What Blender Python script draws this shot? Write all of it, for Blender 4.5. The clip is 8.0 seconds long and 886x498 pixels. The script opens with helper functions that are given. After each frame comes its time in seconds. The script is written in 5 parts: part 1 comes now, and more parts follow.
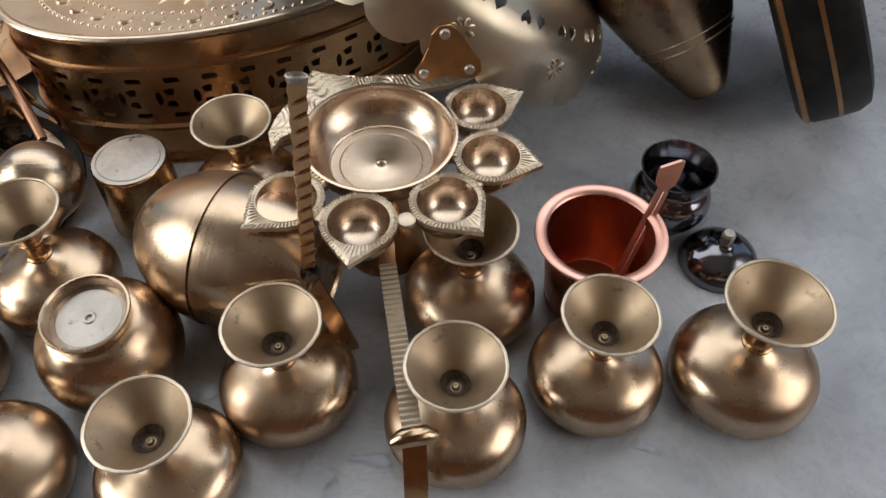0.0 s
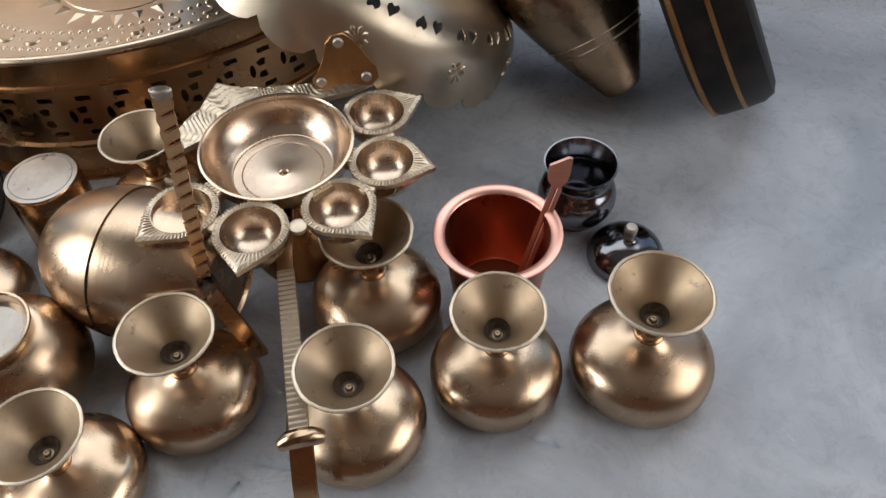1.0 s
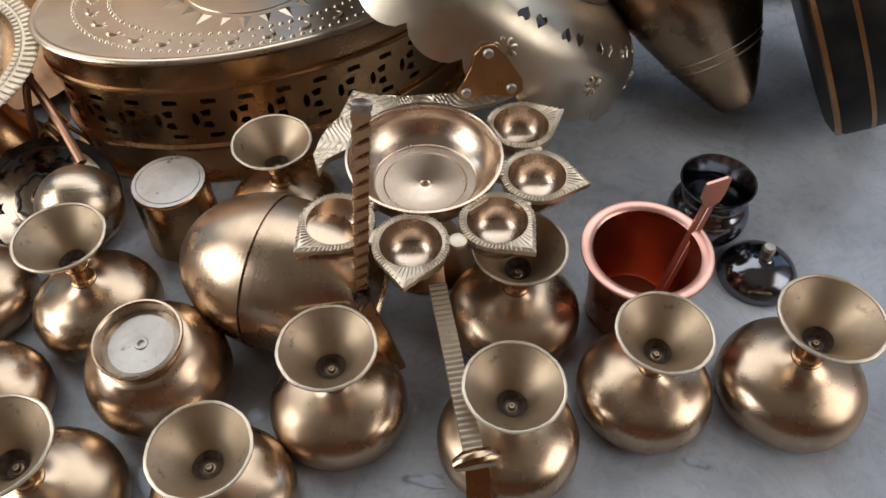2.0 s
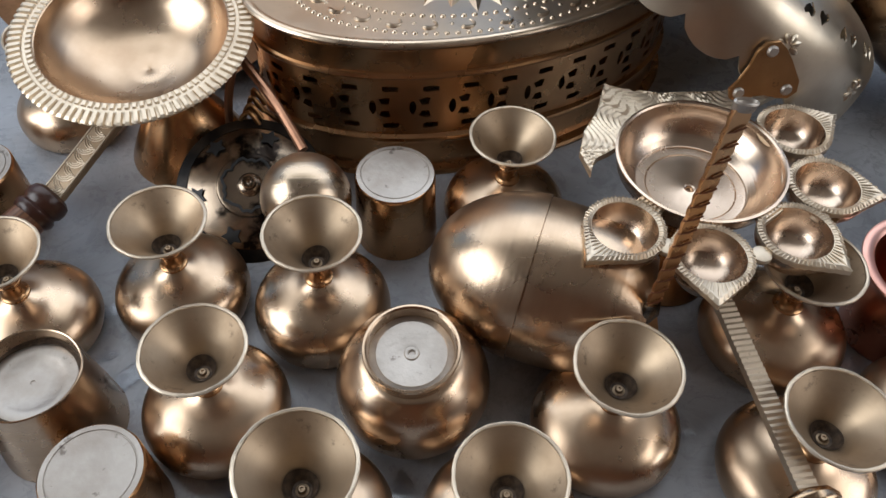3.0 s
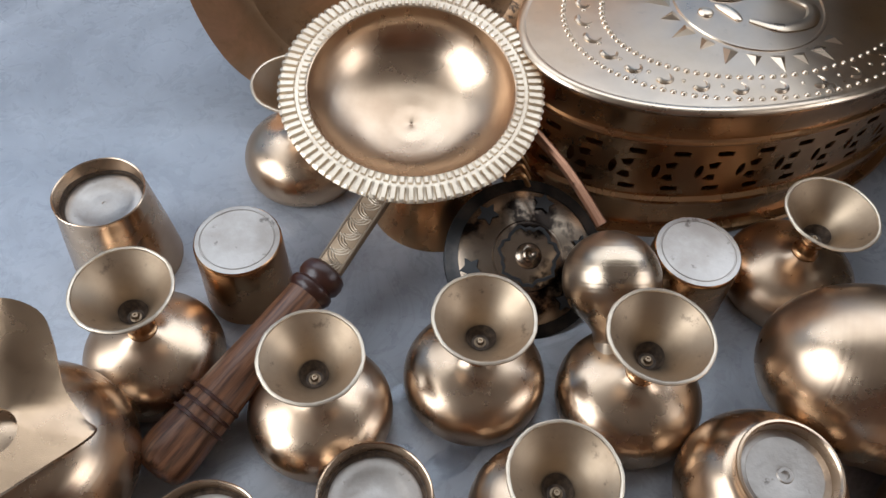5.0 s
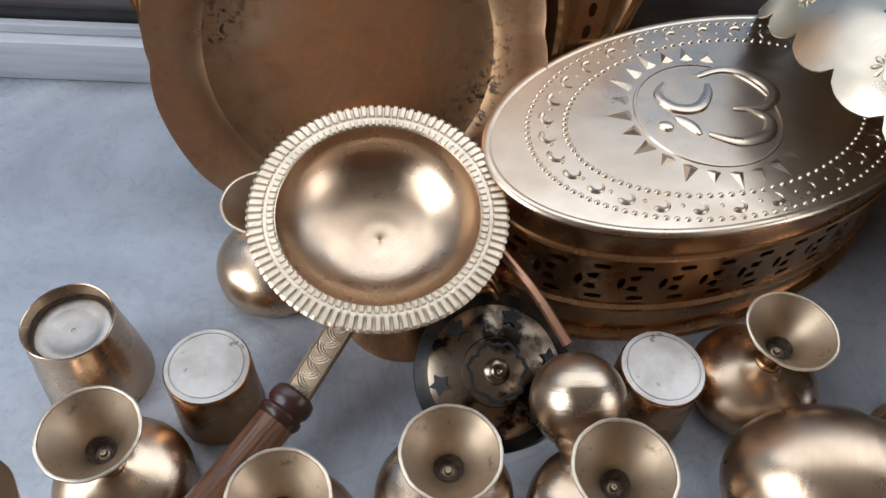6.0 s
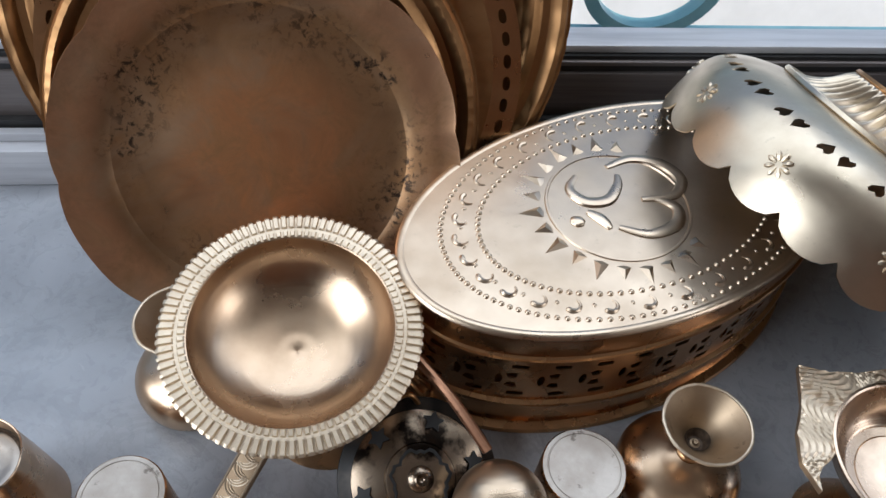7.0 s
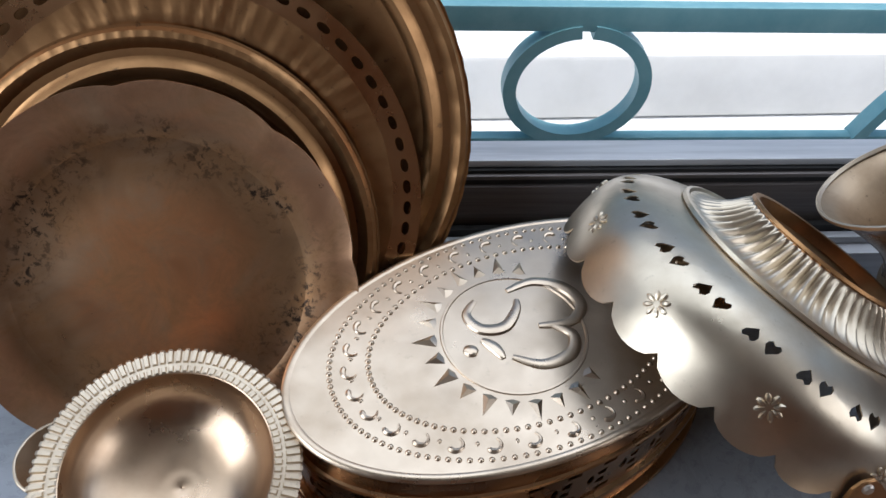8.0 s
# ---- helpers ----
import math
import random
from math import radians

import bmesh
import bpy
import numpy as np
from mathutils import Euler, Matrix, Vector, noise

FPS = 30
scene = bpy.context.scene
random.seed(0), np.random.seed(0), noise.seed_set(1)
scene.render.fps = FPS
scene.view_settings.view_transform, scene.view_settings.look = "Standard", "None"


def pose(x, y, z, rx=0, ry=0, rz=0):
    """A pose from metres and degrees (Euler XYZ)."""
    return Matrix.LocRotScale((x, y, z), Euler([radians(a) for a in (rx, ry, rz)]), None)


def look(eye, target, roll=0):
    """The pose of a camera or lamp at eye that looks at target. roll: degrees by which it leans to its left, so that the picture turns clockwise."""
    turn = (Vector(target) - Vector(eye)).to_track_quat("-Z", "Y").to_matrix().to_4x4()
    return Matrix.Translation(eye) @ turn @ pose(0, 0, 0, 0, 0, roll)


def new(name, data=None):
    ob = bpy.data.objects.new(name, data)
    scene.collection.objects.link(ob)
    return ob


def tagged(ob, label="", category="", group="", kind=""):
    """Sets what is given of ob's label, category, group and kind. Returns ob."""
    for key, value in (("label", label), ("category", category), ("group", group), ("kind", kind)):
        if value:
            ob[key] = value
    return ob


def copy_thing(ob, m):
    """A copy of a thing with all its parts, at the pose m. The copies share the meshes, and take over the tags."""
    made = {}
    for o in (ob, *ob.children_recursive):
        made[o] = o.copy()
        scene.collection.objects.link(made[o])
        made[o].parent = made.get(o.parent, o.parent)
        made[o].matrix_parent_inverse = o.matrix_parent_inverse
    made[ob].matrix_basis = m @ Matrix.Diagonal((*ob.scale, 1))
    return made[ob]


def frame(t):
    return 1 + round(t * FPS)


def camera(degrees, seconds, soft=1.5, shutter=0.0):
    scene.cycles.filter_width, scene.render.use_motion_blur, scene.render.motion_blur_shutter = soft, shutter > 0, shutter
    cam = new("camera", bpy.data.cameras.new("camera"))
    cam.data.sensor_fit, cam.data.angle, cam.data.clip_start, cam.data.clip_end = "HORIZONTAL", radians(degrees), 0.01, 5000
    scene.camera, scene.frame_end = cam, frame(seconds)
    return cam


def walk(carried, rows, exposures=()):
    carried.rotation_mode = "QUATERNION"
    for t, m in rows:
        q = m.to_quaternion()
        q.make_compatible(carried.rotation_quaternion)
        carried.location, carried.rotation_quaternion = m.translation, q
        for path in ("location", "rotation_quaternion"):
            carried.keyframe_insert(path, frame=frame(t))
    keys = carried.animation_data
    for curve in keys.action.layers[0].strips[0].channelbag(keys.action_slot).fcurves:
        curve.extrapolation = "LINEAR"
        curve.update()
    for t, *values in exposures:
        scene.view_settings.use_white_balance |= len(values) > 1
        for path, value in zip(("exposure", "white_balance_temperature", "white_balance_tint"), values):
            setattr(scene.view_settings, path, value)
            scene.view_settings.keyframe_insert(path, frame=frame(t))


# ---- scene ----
cam = camera(59.4, 8.0)
PATH = [
    (0, (0.0759, 0.1292, 0.4378), (0.0754, 0.7580, -0.3397), -0.65),
    (0.5, (0.1091, 0.1294, 0.4410), (0.1077, 0.7623, -0.3332), -1.84),
    (1, (0.1391, 0.1209, 0.4425), (0.1399, 0.7547, -0.3310), -2.81),
    (1.2, (0.1448, 0.1161, 0.4417), (0.1447, 0.7500, -0.3316), -3.23),
    (2.3, (-0.0225, 0.1440, 0.4460), (-0.0055, 0.7763, -0.3285), 1.01),
    (2.5, (-0.0611, 0.1471, 0.4355), (-0.0402, 0.7801, -0.3384), 2.00),
    (3, (-0.1255, 0.1706, 0.4192), (-0.0994, 0.7938, -0.3624), 2.68),
    (3.5, (-0.1852, 0.1918, 0.4114), (-0.1600, 0.7915, -0.3885), 2.80),
    (4, (-0.2518, 0.2106, 0.4140), (-0.2221, 0.7953, -0.3967), 3.34),
    (4.5, (-0.3008, 0.2265, 0.4144), (-0.2708, 0.8114, -0.3961), 3.59),
    (4.7, (-0.3144, 0.2364, 0.4176), (-0.2817, 0.8139, -0.3981), 4.05),
    (5.8, (-0.3142, 0.2937, 0.4559), (-0.2601, 0.8972, -0.3396), 5.43),
    (6, (-0.3047, 0.2982, 0.4660), (-0.2480, 0.9025, -0.3288), 5.01),
    (6.5, (-0.2860, 0.3122, 0.4839), (-0.2016, 0.9292, -0.2985), 5.29),
    (7, (-0.2734, 0.3328, 0.4977), (-0.1706, 0.9667, -0.2689), 5.18),
    (7.5, (-0.2453, 0.3366, 0.5043), (-0.1319, 0.9899, -0.2443), 4.86),
    (8, (-0.1949, 0.3666, 0.5359), (-0.0998, 1.0496, -0.1883), 3.96),
]
# stops, kelvin and tint along the way
LENS = [(0, 0.68, 6950, 10), (1.0, 0.76, 6820, 10), (2.5, 0.65, 6680, 10), (3.5, 0.70, 6270, 10), (4.5, 0.79, 6130, 10), (6.0, 0.76, 6170, 10), (7.0, 0.63, 6230, 10), (8.0, 0.42, 6000, 10)]
walk(cam, [(t, look(eye, target, roll)) for t, eye, target, roll in PATH], exposures=LENS)

from mathutils.geometry import delaunay_2d_cdt

# ---- light: sky outside, daylight entering by the window behind the sill and by two assumed, unseen side openings ----
world = bpy.data.worlds.new("sky")
scene.world = world
world.use_nodes = True
_n = world.node_tree.nodes
_sky = _n.new("ShaderNodeTexSky")
_sky.sky_type, _sky.sun_disc = "NISHITA", False
_sky.sun_elevation, _sky.sun_rotation = radians(70), radians(94)
world.node_tree.links.new(_sky.outputs[0], _n["Background"].inputs[0])
_n["Background"].inputs[1].default_value = 0.075

sun = new("sun", bpy.data.lights.new("sun", "SUN"))
sun.data.energy, sun.data.angle, sun.data.color = 3.6, radians(12), (1.0, 0.95, 0.88)
sun.matrix_world = look((1.4, 0.9, 3.8), (0, 1.0, 0))


def window_light(name, eye, target, width, height, watts, colour):
    lamp = bpy.data.lights.new(name, "AREA")
    lamp.shape, lamp.size, lamp.size_y, lamp.energy, lamp.color = "RECTANGLE", width, height, watts, colour
    ob = new(name, lamp)
    ob.matrix_world = look(eye, target)
    return ob


window_light("window_light_back", (-0.1, 0.9, 0.86), (-0.1, 0.2, 0.3), 1.9, 0.66, 5.2, (0.90, 0.96, 1.0))
# Side openings are unseen; their lamps give the left and right highlights.
window_light("window_light_west", (-1.28, 0.15, 0.75), (0, 0.2, 0.25), 0.9, 0.90, 8.8, (0.93, 0.97, 1.0))
window_light("window_light_east", (1.28, 0.05, 0.8), (0, 0.2, 0.25), 0.8, 0.85, 4.2, (1.0, 0.97, 0.93))


# ---- materials ----
def nodes_of(name):
    m = bpy.data.materials.new(name)
    m.use_nodes = True
    nt = m.node_tree
    return m, nt, nt.nodes["Principled BSDF"]


def add(nt, kind, **values):
    n = nt.nodes.new(kind)
    for k, v in values.items():
        n.inputs[k].default_value = v
    return n


def ramp(nt, src, stops):
    r = nt.nodes.new("ShaderNodeValToRGB")
    el = r.color_ramp.elements
    while len(el) < len(stops):
        el.new(0.5)
    for e, (p, c) in zip(el, stops):
        e.position, e.color = p, (*c, 1) if len(c) == 3 else c
    nt.links.new(src, r.inputs[0])
    return r


def coords(nt, scale=(1, 1, 1)):
    tc = nt.nodes.new("ShaderNodeTexCoord")
    mp = nt.nodes.new("ShaderNodeMapping")
    mp.inputs["Scale"].default_value = scale
    nt.links.new(tc.outputs["Object"], mp.inputs[0])
    return mp.outputs[0]


def mixed(nt, fac, a, b):
    m = nt.nodes.new("ShaderNodeMix")
    m.data_type = "RGBA"
    nt.links.new(fac, m.inputs[0])
    for slot, v in ((6, a), (7, b)):
        if isinstance(v, tuple):
            m.inputs[slot].default_value = (*v, 1)
        else:
            nt.links.new(v, m.inputs[slot])
    return m.outputs[2]


def metal(name, colour, tarnish, rough=0.28, stain=0.45, turned=0.25, lines=(6, 6, 420), spots=0.0, vary=0.12, dents=0.06):
    """Worn metal: cloudy tarnish, fine turning lines, smudged gloss, optional dark pits."""
    m, nt, b = nodes_of(name)
    v = coords(nt)
    cloud = add(nt, "ShaderNodeTexNoise", Scale=22.0, Detail=6.0, Roughness=0.6)
    nt.links.new(v, cloud.inputs[0])
    fine = add(nt, "ShaderNodeTexNoise", Scale=1.0, Detail=3.0)
    nt.links.new(coords(nt, lines), fine.inputs[0])
    grit = add(nt, "ShaderNodeTexNoise", Scale=900.0, Detail=3.0)
    nt.links.new(v, grit.inputs[0])
    f = ramp(nt, cloud.outputs[0], [(0.42, (0, 0, 0)), (0.78, (stain, stain, stain))])
    col = mixed(nt, f.outputs[0], colour, tarnish)
    f2 = ramp(nt, fine.outputs[0], [(0.35, (0, 0, 0)), (0.75, (0.35, 0.35, 0.35))])
    col = mixed(nt, f2.outputs[0], col, tuple(c * 0.8 for c in colour))
    if spots:
        pit = add(nt, "ShaderNodeTexNoise", Scale=120.0, Detail=5.0, Roughness=0.7)
        nt.links.new(v, pit.inputs[0])
        f3 = ramp(nt, pit.outputs[0], [(0.62, (0, 0, 0)), (0.70, (spots, spots, spots))])
        col = mixed(nt, f3.outputs[0], col, (0.06, 0.04, 0.03))
    info = nt.nodes.new("ShaderNodeObjectInfo")
    hsv = add(nt, "ShaderNodeHueSaturation")
    mr = add(nt, "ShaderNodeMapRange", **{"To Min": 1 - vary, "To Max": 1 + vary * 0.5})
    nt.links.new(info.outputs["Random"], mr.inputs[0])
    nt.links.new(mr.outputs[0], hsv.inputs["Value"])
    nt.links.new(col, hsv.inputs["Color"])
    nt.links.new(hsv.outputs[0], b.inputs["Base Color"])
    b.inputs["Metallic"].default_value = 1.0
    r = add(nt, "ShaderNodeMapRange", **{"From Min": 0.3, "From Max": 0.7, "To Min": rough - 0.07, "To Max": rough + 0.12})
    nt.links.new(cloud.outputs[0], r.inputs[0])
    nt.links.new(r.outputs[0], b.inputs["Roughness"])
    bump = add(nt, "ShaderNodeBump", Strength=turned, Distance=0.0004)
    nt.links.new(fine.outputs[0], bump.inputs["Height"])
    bump2 = add(nt, "ShaderNodeBump", Strength=0.06, Distance=0.0003)
    nt.links.new(grit.outputs[0], bump2.inputs["Height"])
    nt.links.new(bump.outputs[0], bump2.inputs["Normal"])
    dent = add(nt, "ShaderNodeTexNoise", Scale=38.0, Detail=2.0)
    nt.links.new(v, dent.inputs[0])
    bump3 = add(nt, "ShaderNodeBump", Strength=dents, Distance=0.0012)
    nt.links.new(dent.outputs[0], bump3.inputs["Height"])
    nt.links.new(bump2.outputs[0], bump3.inputs["Normal"])
    nt.links.new(bump3.outputs[0], b.inputs["Normal"])
    return m


def plain(name, colour, other, rough=0.5, scale=30.0, metallic=0.0, bump=0.1, stretch=(1, 1, 1), lo=0.4, hi=0.65):
    m, nt, b = nodes_of(name)
    v = coords(nt, stretch)
    n = add(nt, "ShaderNodeTexNoise", Scale=scale, Detail=8.0, Roughness=0.6)
    nt.links.new(v, n.inputs[0])
    f = ramp(nt, n.outputs[0], [(lo, (0, 0, 0)), (hi, (1, 1, 1))])
    nt.links.new(mixed(nt, f.outputs[0], colour, other), b.inputs["Base Color"])
    b.inputs["Roughness"].default_value, b.inputs["Metallic"].default_value = rough, metallic
    bp = add(nt, "ShaderNodeBump", Strength=bump, Distance=0.001)
    nt.links.new(n.outputs[0], bp.inputs["Height"])
    nt.links.new(bp.outputs[0], b.inputs["Normal"])
    return m


BRASS = metal("polished_brass", (0.635, 0.472, 0.330), (0.42, 0.27, 0.165), 0.27, 0.6)
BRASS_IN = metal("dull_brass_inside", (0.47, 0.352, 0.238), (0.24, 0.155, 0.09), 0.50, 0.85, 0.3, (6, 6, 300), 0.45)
LAMP_BRASS = metal("worn_lamp_brass", (0.68, 0.54, 0.42), (0.46, 0.31, 0.21), 0.23, 0.7, 0.35, (6, 6, 500), 0.1)
BRASS_RIM = metal("bright_cast_brass", (0.70, 0.59, 0.455), (0.48, 0.37, 0.26), 0.42, 0.5, 0.3, (300, 300, 300), 0.3)
BRASS_DISC = metal("machined_pale_brass", (0.47, 0.425, 0.38), (0.27, 0.215, 0.17), 0.46, 1.0, 0.5, (260, 260, 6), 0.6)
DOME_BRASS = metal("silvery_gold_sheet", (0.65, 0.56, 0.435), (0.42, 0.32, 0.22), 0.33, 0.7, 0.1, (40, 40, 40), 0.2, dents=0.2)
BRASS_SHEET = metal("pale_sheet_brass", (0.70, 0.565, 0.425), (0.50, 0.37, 0.25), 0.31, 0.6, 0.1, (40, 40, 40), 0.12, dents=0.3)
BRASS_WARM = metal("warm_sheet_brass", (0.57, 0.335, 0.17), (0.35, 0.18, 0.09), 0.26, 0.6, 0.15, (5, 5, 90), 0.15)
BRASS_DARK = metal("aged_tray_brass", (0.43, 0.235, 0.105), (0.18, 0.09, 0.038), 0.38, 0.85, 0.15, (60, 60, 60), 0.6)
VASE_BRASS = metal("dusky_vase_brass", (0.44, 0.31, 0.20), (0.24, 0.15, 0.09), 0.24, 0.7, 0.2, (5, 5, 120), 0.2)
COPPER = metal("copper", (0.55, 0.225, 0.14), (0.32, 0.11, 0.065), 0.30, 0.5, 0.3, (6, 6, 300))
COPPER_RIM = metal("pale_copper_lip", (0.78, 0.43, 0.345), (0.60, 0.30, 0.23), 0.38, 0.4, 0.1)
COPPER_OLD = metal("stained_old_copper", (0.40, 0.21, 0.13), (0.20, 0.10, 0.06), 0.40, 0.9, 0.1, (50, 50, 50), 0.75)
STEEL = metal("dark_steel", (0.22, 0.22, 0.24), (0.10, 0.10, 0.12), 0.12, 0.5, 0.1, (6, 6, 300))
BRASS_TURNED = metal("ring_turned_brass", (0.58, 0.455, 0.33), (0.42, 0.29, 0.19), 0.28, 0.5, 0.5, (3, 3, 420))
CHARRED = plain("charred_metal", (0.008, 0.007, 0.0065), (0.045, 0.034, 0.026), 0.42, 60, 0.4, 0.2, (1, 1, 1), 0.45, 0.7)
SOOT = plain("sooty_metal", (0.30, 0.235, 0.175), (0.02, 0.015, 0.012), 0.24, 42, 0.95, 0.10, (1, 1, 1), 0.50, 0.60)
BLACK = plain("black_lacquer", (0.008, 0.0075, 0.0075), (0.02, 0.017, 0.014), 0.45, 40)
BLACK.node_tree.nodes["Principled BSDF"].inputs["Specular IOR Level"].default_value = 0.15
WOOD = plain("turned_wood", (0.21, 0.095, 0.048), (0.045, 0.018, 0.010), 0.33, 26, 0, 0.35, (14, 14, 0.9), 0.38, 0.64)
WOOD_DARK = plain("dark_turned_wood", (0.05, 0.018, 0.012), (0.02, 0.009, 0.006), 0.32, 20)
FRAME_GREY = plain("grey_anodised_frame", (0.16, 0.14, 0.135), (0.12, 0.105, 0.10), 0.42, 60, 0.3, 0.03, (0.2, 8, 8))
FRAME_PALE = plain("pale_window_track", (0.52, 0.53, 0.56), (0.42, 0.43, 0.46), 0.40, 30, 0.2, 0.03, (0.3, 6, 6))
RUBBER = plain("black_rubber", (0.012, 0.012, 0.013), (0.02, 0.02, 0.02), 0.55, 60)
TEAL = plain("teal_grille_paint", (0.16, 0.36, 0.42), (0.22, 0.43, 0.48), 0.45, 25)
# Plaster of the unseen walls and ceiling, darkened to keep bounce light low.
INNER = plain("low_bounce_plaster", (0.34, 0.30, 0.27), (0.28, 0.25, 0.225), 0.8, 6)
# Dark brown for the cup-foot shade and the ring in the tumbler bases.
RECESS_BROWN = plain("dark_recess_brown", (0.045, 0.028, 0.018), (0.12, 0.08, 0.05), 0.6, 300, 0.3, 0.3)
WHITE = plain("white_wall_paint", (0.78, 0.77, 0.75), (0.70, 0.69, 0.67), 0.8, 6)
TERRACE = plain("pale_terrace_screed", (0.80, 0.80, 0.80), (0.60, 0.61, 0.62), 0.7, 9, 0, 0.1, (1, 1, 1), 0.3, 0.8)
# Brown of unseen walls, chosen for the warm dark reflections in the brass.
ROOM = plain("warm_reflection_brown", (0.20, 0.085, 0.040), (0.13, 0.055, 0.028), 0.7, 3)
FLOOR = plain("dark_room_floor", (0.16, 0.085, 0.05), (0.10, 0.055, 0.035), 0.4, 5)


def marble():
    m, nt, b = nodes_of("grey_marble")
    v = coords(nt)
    big = add(nt, "ShaderNodeTexNoise", Scale=5.0, Detail=9.0, Roughness=0.62, Distortion=0.9)
    vein = add(nt, "ShaderNodeTexNoise", Scale=9.0, Detail=10.0, Roughness=0.7, Distortion=2.2)
    small = add(nt, "ShaderNodeTexNoise", Scale=55.0, Detail=8.0, Roughness=0.65, Distortion=1.4)
    for n in (big, vein, small):
        nt.links.new(v, n.inputs[0])
    base = ramp(nt, big.outputs[0], [(0.28, (0.23, 0.245, 0.275)), (0.50, (0.36, 0.38, 0.415)), (0.70, (0.52, 0.54, 0.57))])
    fv = ramp(nt, vein.outputs[0], [(0.47, (0, 0, 0)), (0.50, (0.35, 0.35, 0.35)), (0.53, (0, 0, 0))])
    c = mixed(nt, fv.outputs[0], base.outputs[0], (0.24, 0.25, 0.27))
    fs = ramp(nt, small.outputs[0], [(0.66, (0, 0, 0)), (0.74, (0.5, 0.5, 0.5))])
    c = mixed(nt, fs.outputs[0], c, (0.58, 0.60, 0.62))
    nt.links.new(c, b.inputs["Base Color"])
    r = add(nt, "ShaderNodeMapRange", **{"From Min": 0.3, "From Max": 0.75, "To Min": 0.20, "To Max": 0.42})
    nt.links.new(small.outputs[0], r.inputs[0])
    nt.links.new(r.outputs[0], b.inputs["Roughness"])
    bp = add(nt, "ShaderNodeBump", Strength=0.05, Distance=0.001)
    nt.links.new(small.outputs[0], bp.inputs["Height"])
    nt.links.new(bp.outputs[0], b.inputs["Normal"])
    return m


MARBLE = marble()
WATER, _nt, _b = nodes_of("water")
_b.inputs["Base Color"].default_value = (0.95, 0.97, 1.0, 1)
_b.inputs["Roughness"].default_value, _b.inputs["IOR"].default_value = 0.03, 1.33
_b.inputs["Transmission Weight"].default_value = 1.0


def patina_copper():
    """Old copper plate: ruddy middle, cloudy brown film, black specks gathered in a ring at the foot of the rim."""
    m, nt, b = nodes_of("patinated_copper")
    v = coords(nt)
    ln = nt.nodes.new("ShaderNodeVectorMath")
    ln.operation = "LENGTH"
    nt.links.new(v, ln.inputs[0])
    cloud = add(nt, "ShaderNodeTexNoise", Scale=26.0, Detail=8.0, Roughness=0.65, Distortion=0.6)
    speck = add(nt, "ShaderNodeTexNoise", Scale=170.0, Detail=6.0, Roughness=0.7, Distortion=0.5)
    patch = add(nt, "ShaderNodeTexNoise", Scale=13.0, Detail=4.0, Roughness=0.6)
    for n in (cloud, speck, patch):
        nt.links.new(v, n.inputs[0])
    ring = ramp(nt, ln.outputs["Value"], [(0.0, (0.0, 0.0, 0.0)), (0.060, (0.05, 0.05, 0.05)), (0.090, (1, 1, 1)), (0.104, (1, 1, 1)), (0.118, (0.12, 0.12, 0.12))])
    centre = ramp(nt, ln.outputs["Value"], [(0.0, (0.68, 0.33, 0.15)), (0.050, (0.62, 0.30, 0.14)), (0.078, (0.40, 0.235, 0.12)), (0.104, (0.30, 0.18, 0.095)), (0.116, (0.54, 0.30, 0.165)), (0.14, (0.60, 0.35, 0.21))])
    f = ramp(nt, cloud.outputs[0], [(0.42, (0, 0, 0)), (0.66, (0.8, 0.8, 0.8))])
    c = mixed(nt, f.outputs[0], centre.outputs[0], (0.27, 0.14, 0.062))
    broad = add(nt, "ShaderNodeTexNoise", Scale=9.0, Detail=5.0, Roughness=0.65, Distortion=1.2)
    nt.links.new(v, broad.inputs[0])
    film = ramp(nt, broad.outputs[0], [(0.45, (0, 0, 0)), (0.68, (0.65, 0.65, 0.65))])
    c = mixed(nt, film.outputs[0], c, (0.40, 0.285, 0.19))
    sp = ramp(nt, speck.outputs[0], [(0.51, (0, 0, 0)), (0.60, (1, 1, 1))])
    pa = ramp(nt, patch.outputs[0], [(0.46, (0, 0, 0)), (0.60, (1, 1, 1))])
    mul = nt.nodes.new("ShaderNodeMath")
    mul.operation = "MULTIPLY"
    nt.links.new(sp.outputs[0], mul.inputs[0]), nt.links.new(pa.outputs[0], mul.inputs[1])
    mul2 = nt.nodes.new("ShaderNodeMath")
    mul2.operation = "MULTIPLY"
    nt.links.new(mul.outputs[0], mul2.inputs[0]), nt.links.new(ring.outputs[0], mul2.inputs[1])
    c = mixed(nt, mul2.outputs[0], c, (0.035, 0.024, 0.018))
    nt.links.new(c, b.inputs["Base Color"])
    b.inputs["Metallic"].default_value = 0.9
    r = add(nt, "ShaderNodeMapRange", **{"From Min": 0.3, "From Max": 0.7, "To Min": 0.26, "To Max": 0.44})
    nt.links.new(cloud.outputs[0], r.inputs[0])
    nt.links.new(r.outputs[0], b.inputs["Roughness"])
    bp = add(nt, "ShaderNodeBump", Strength=0.15, Distance=0.0006)
    nt.links.new(cloud.outputs[0], bp.inputs["Height"])
    nt.links.new(bp.outputs[0], b.inputs["Normal"])
    return m


PATINA = patina_copper()


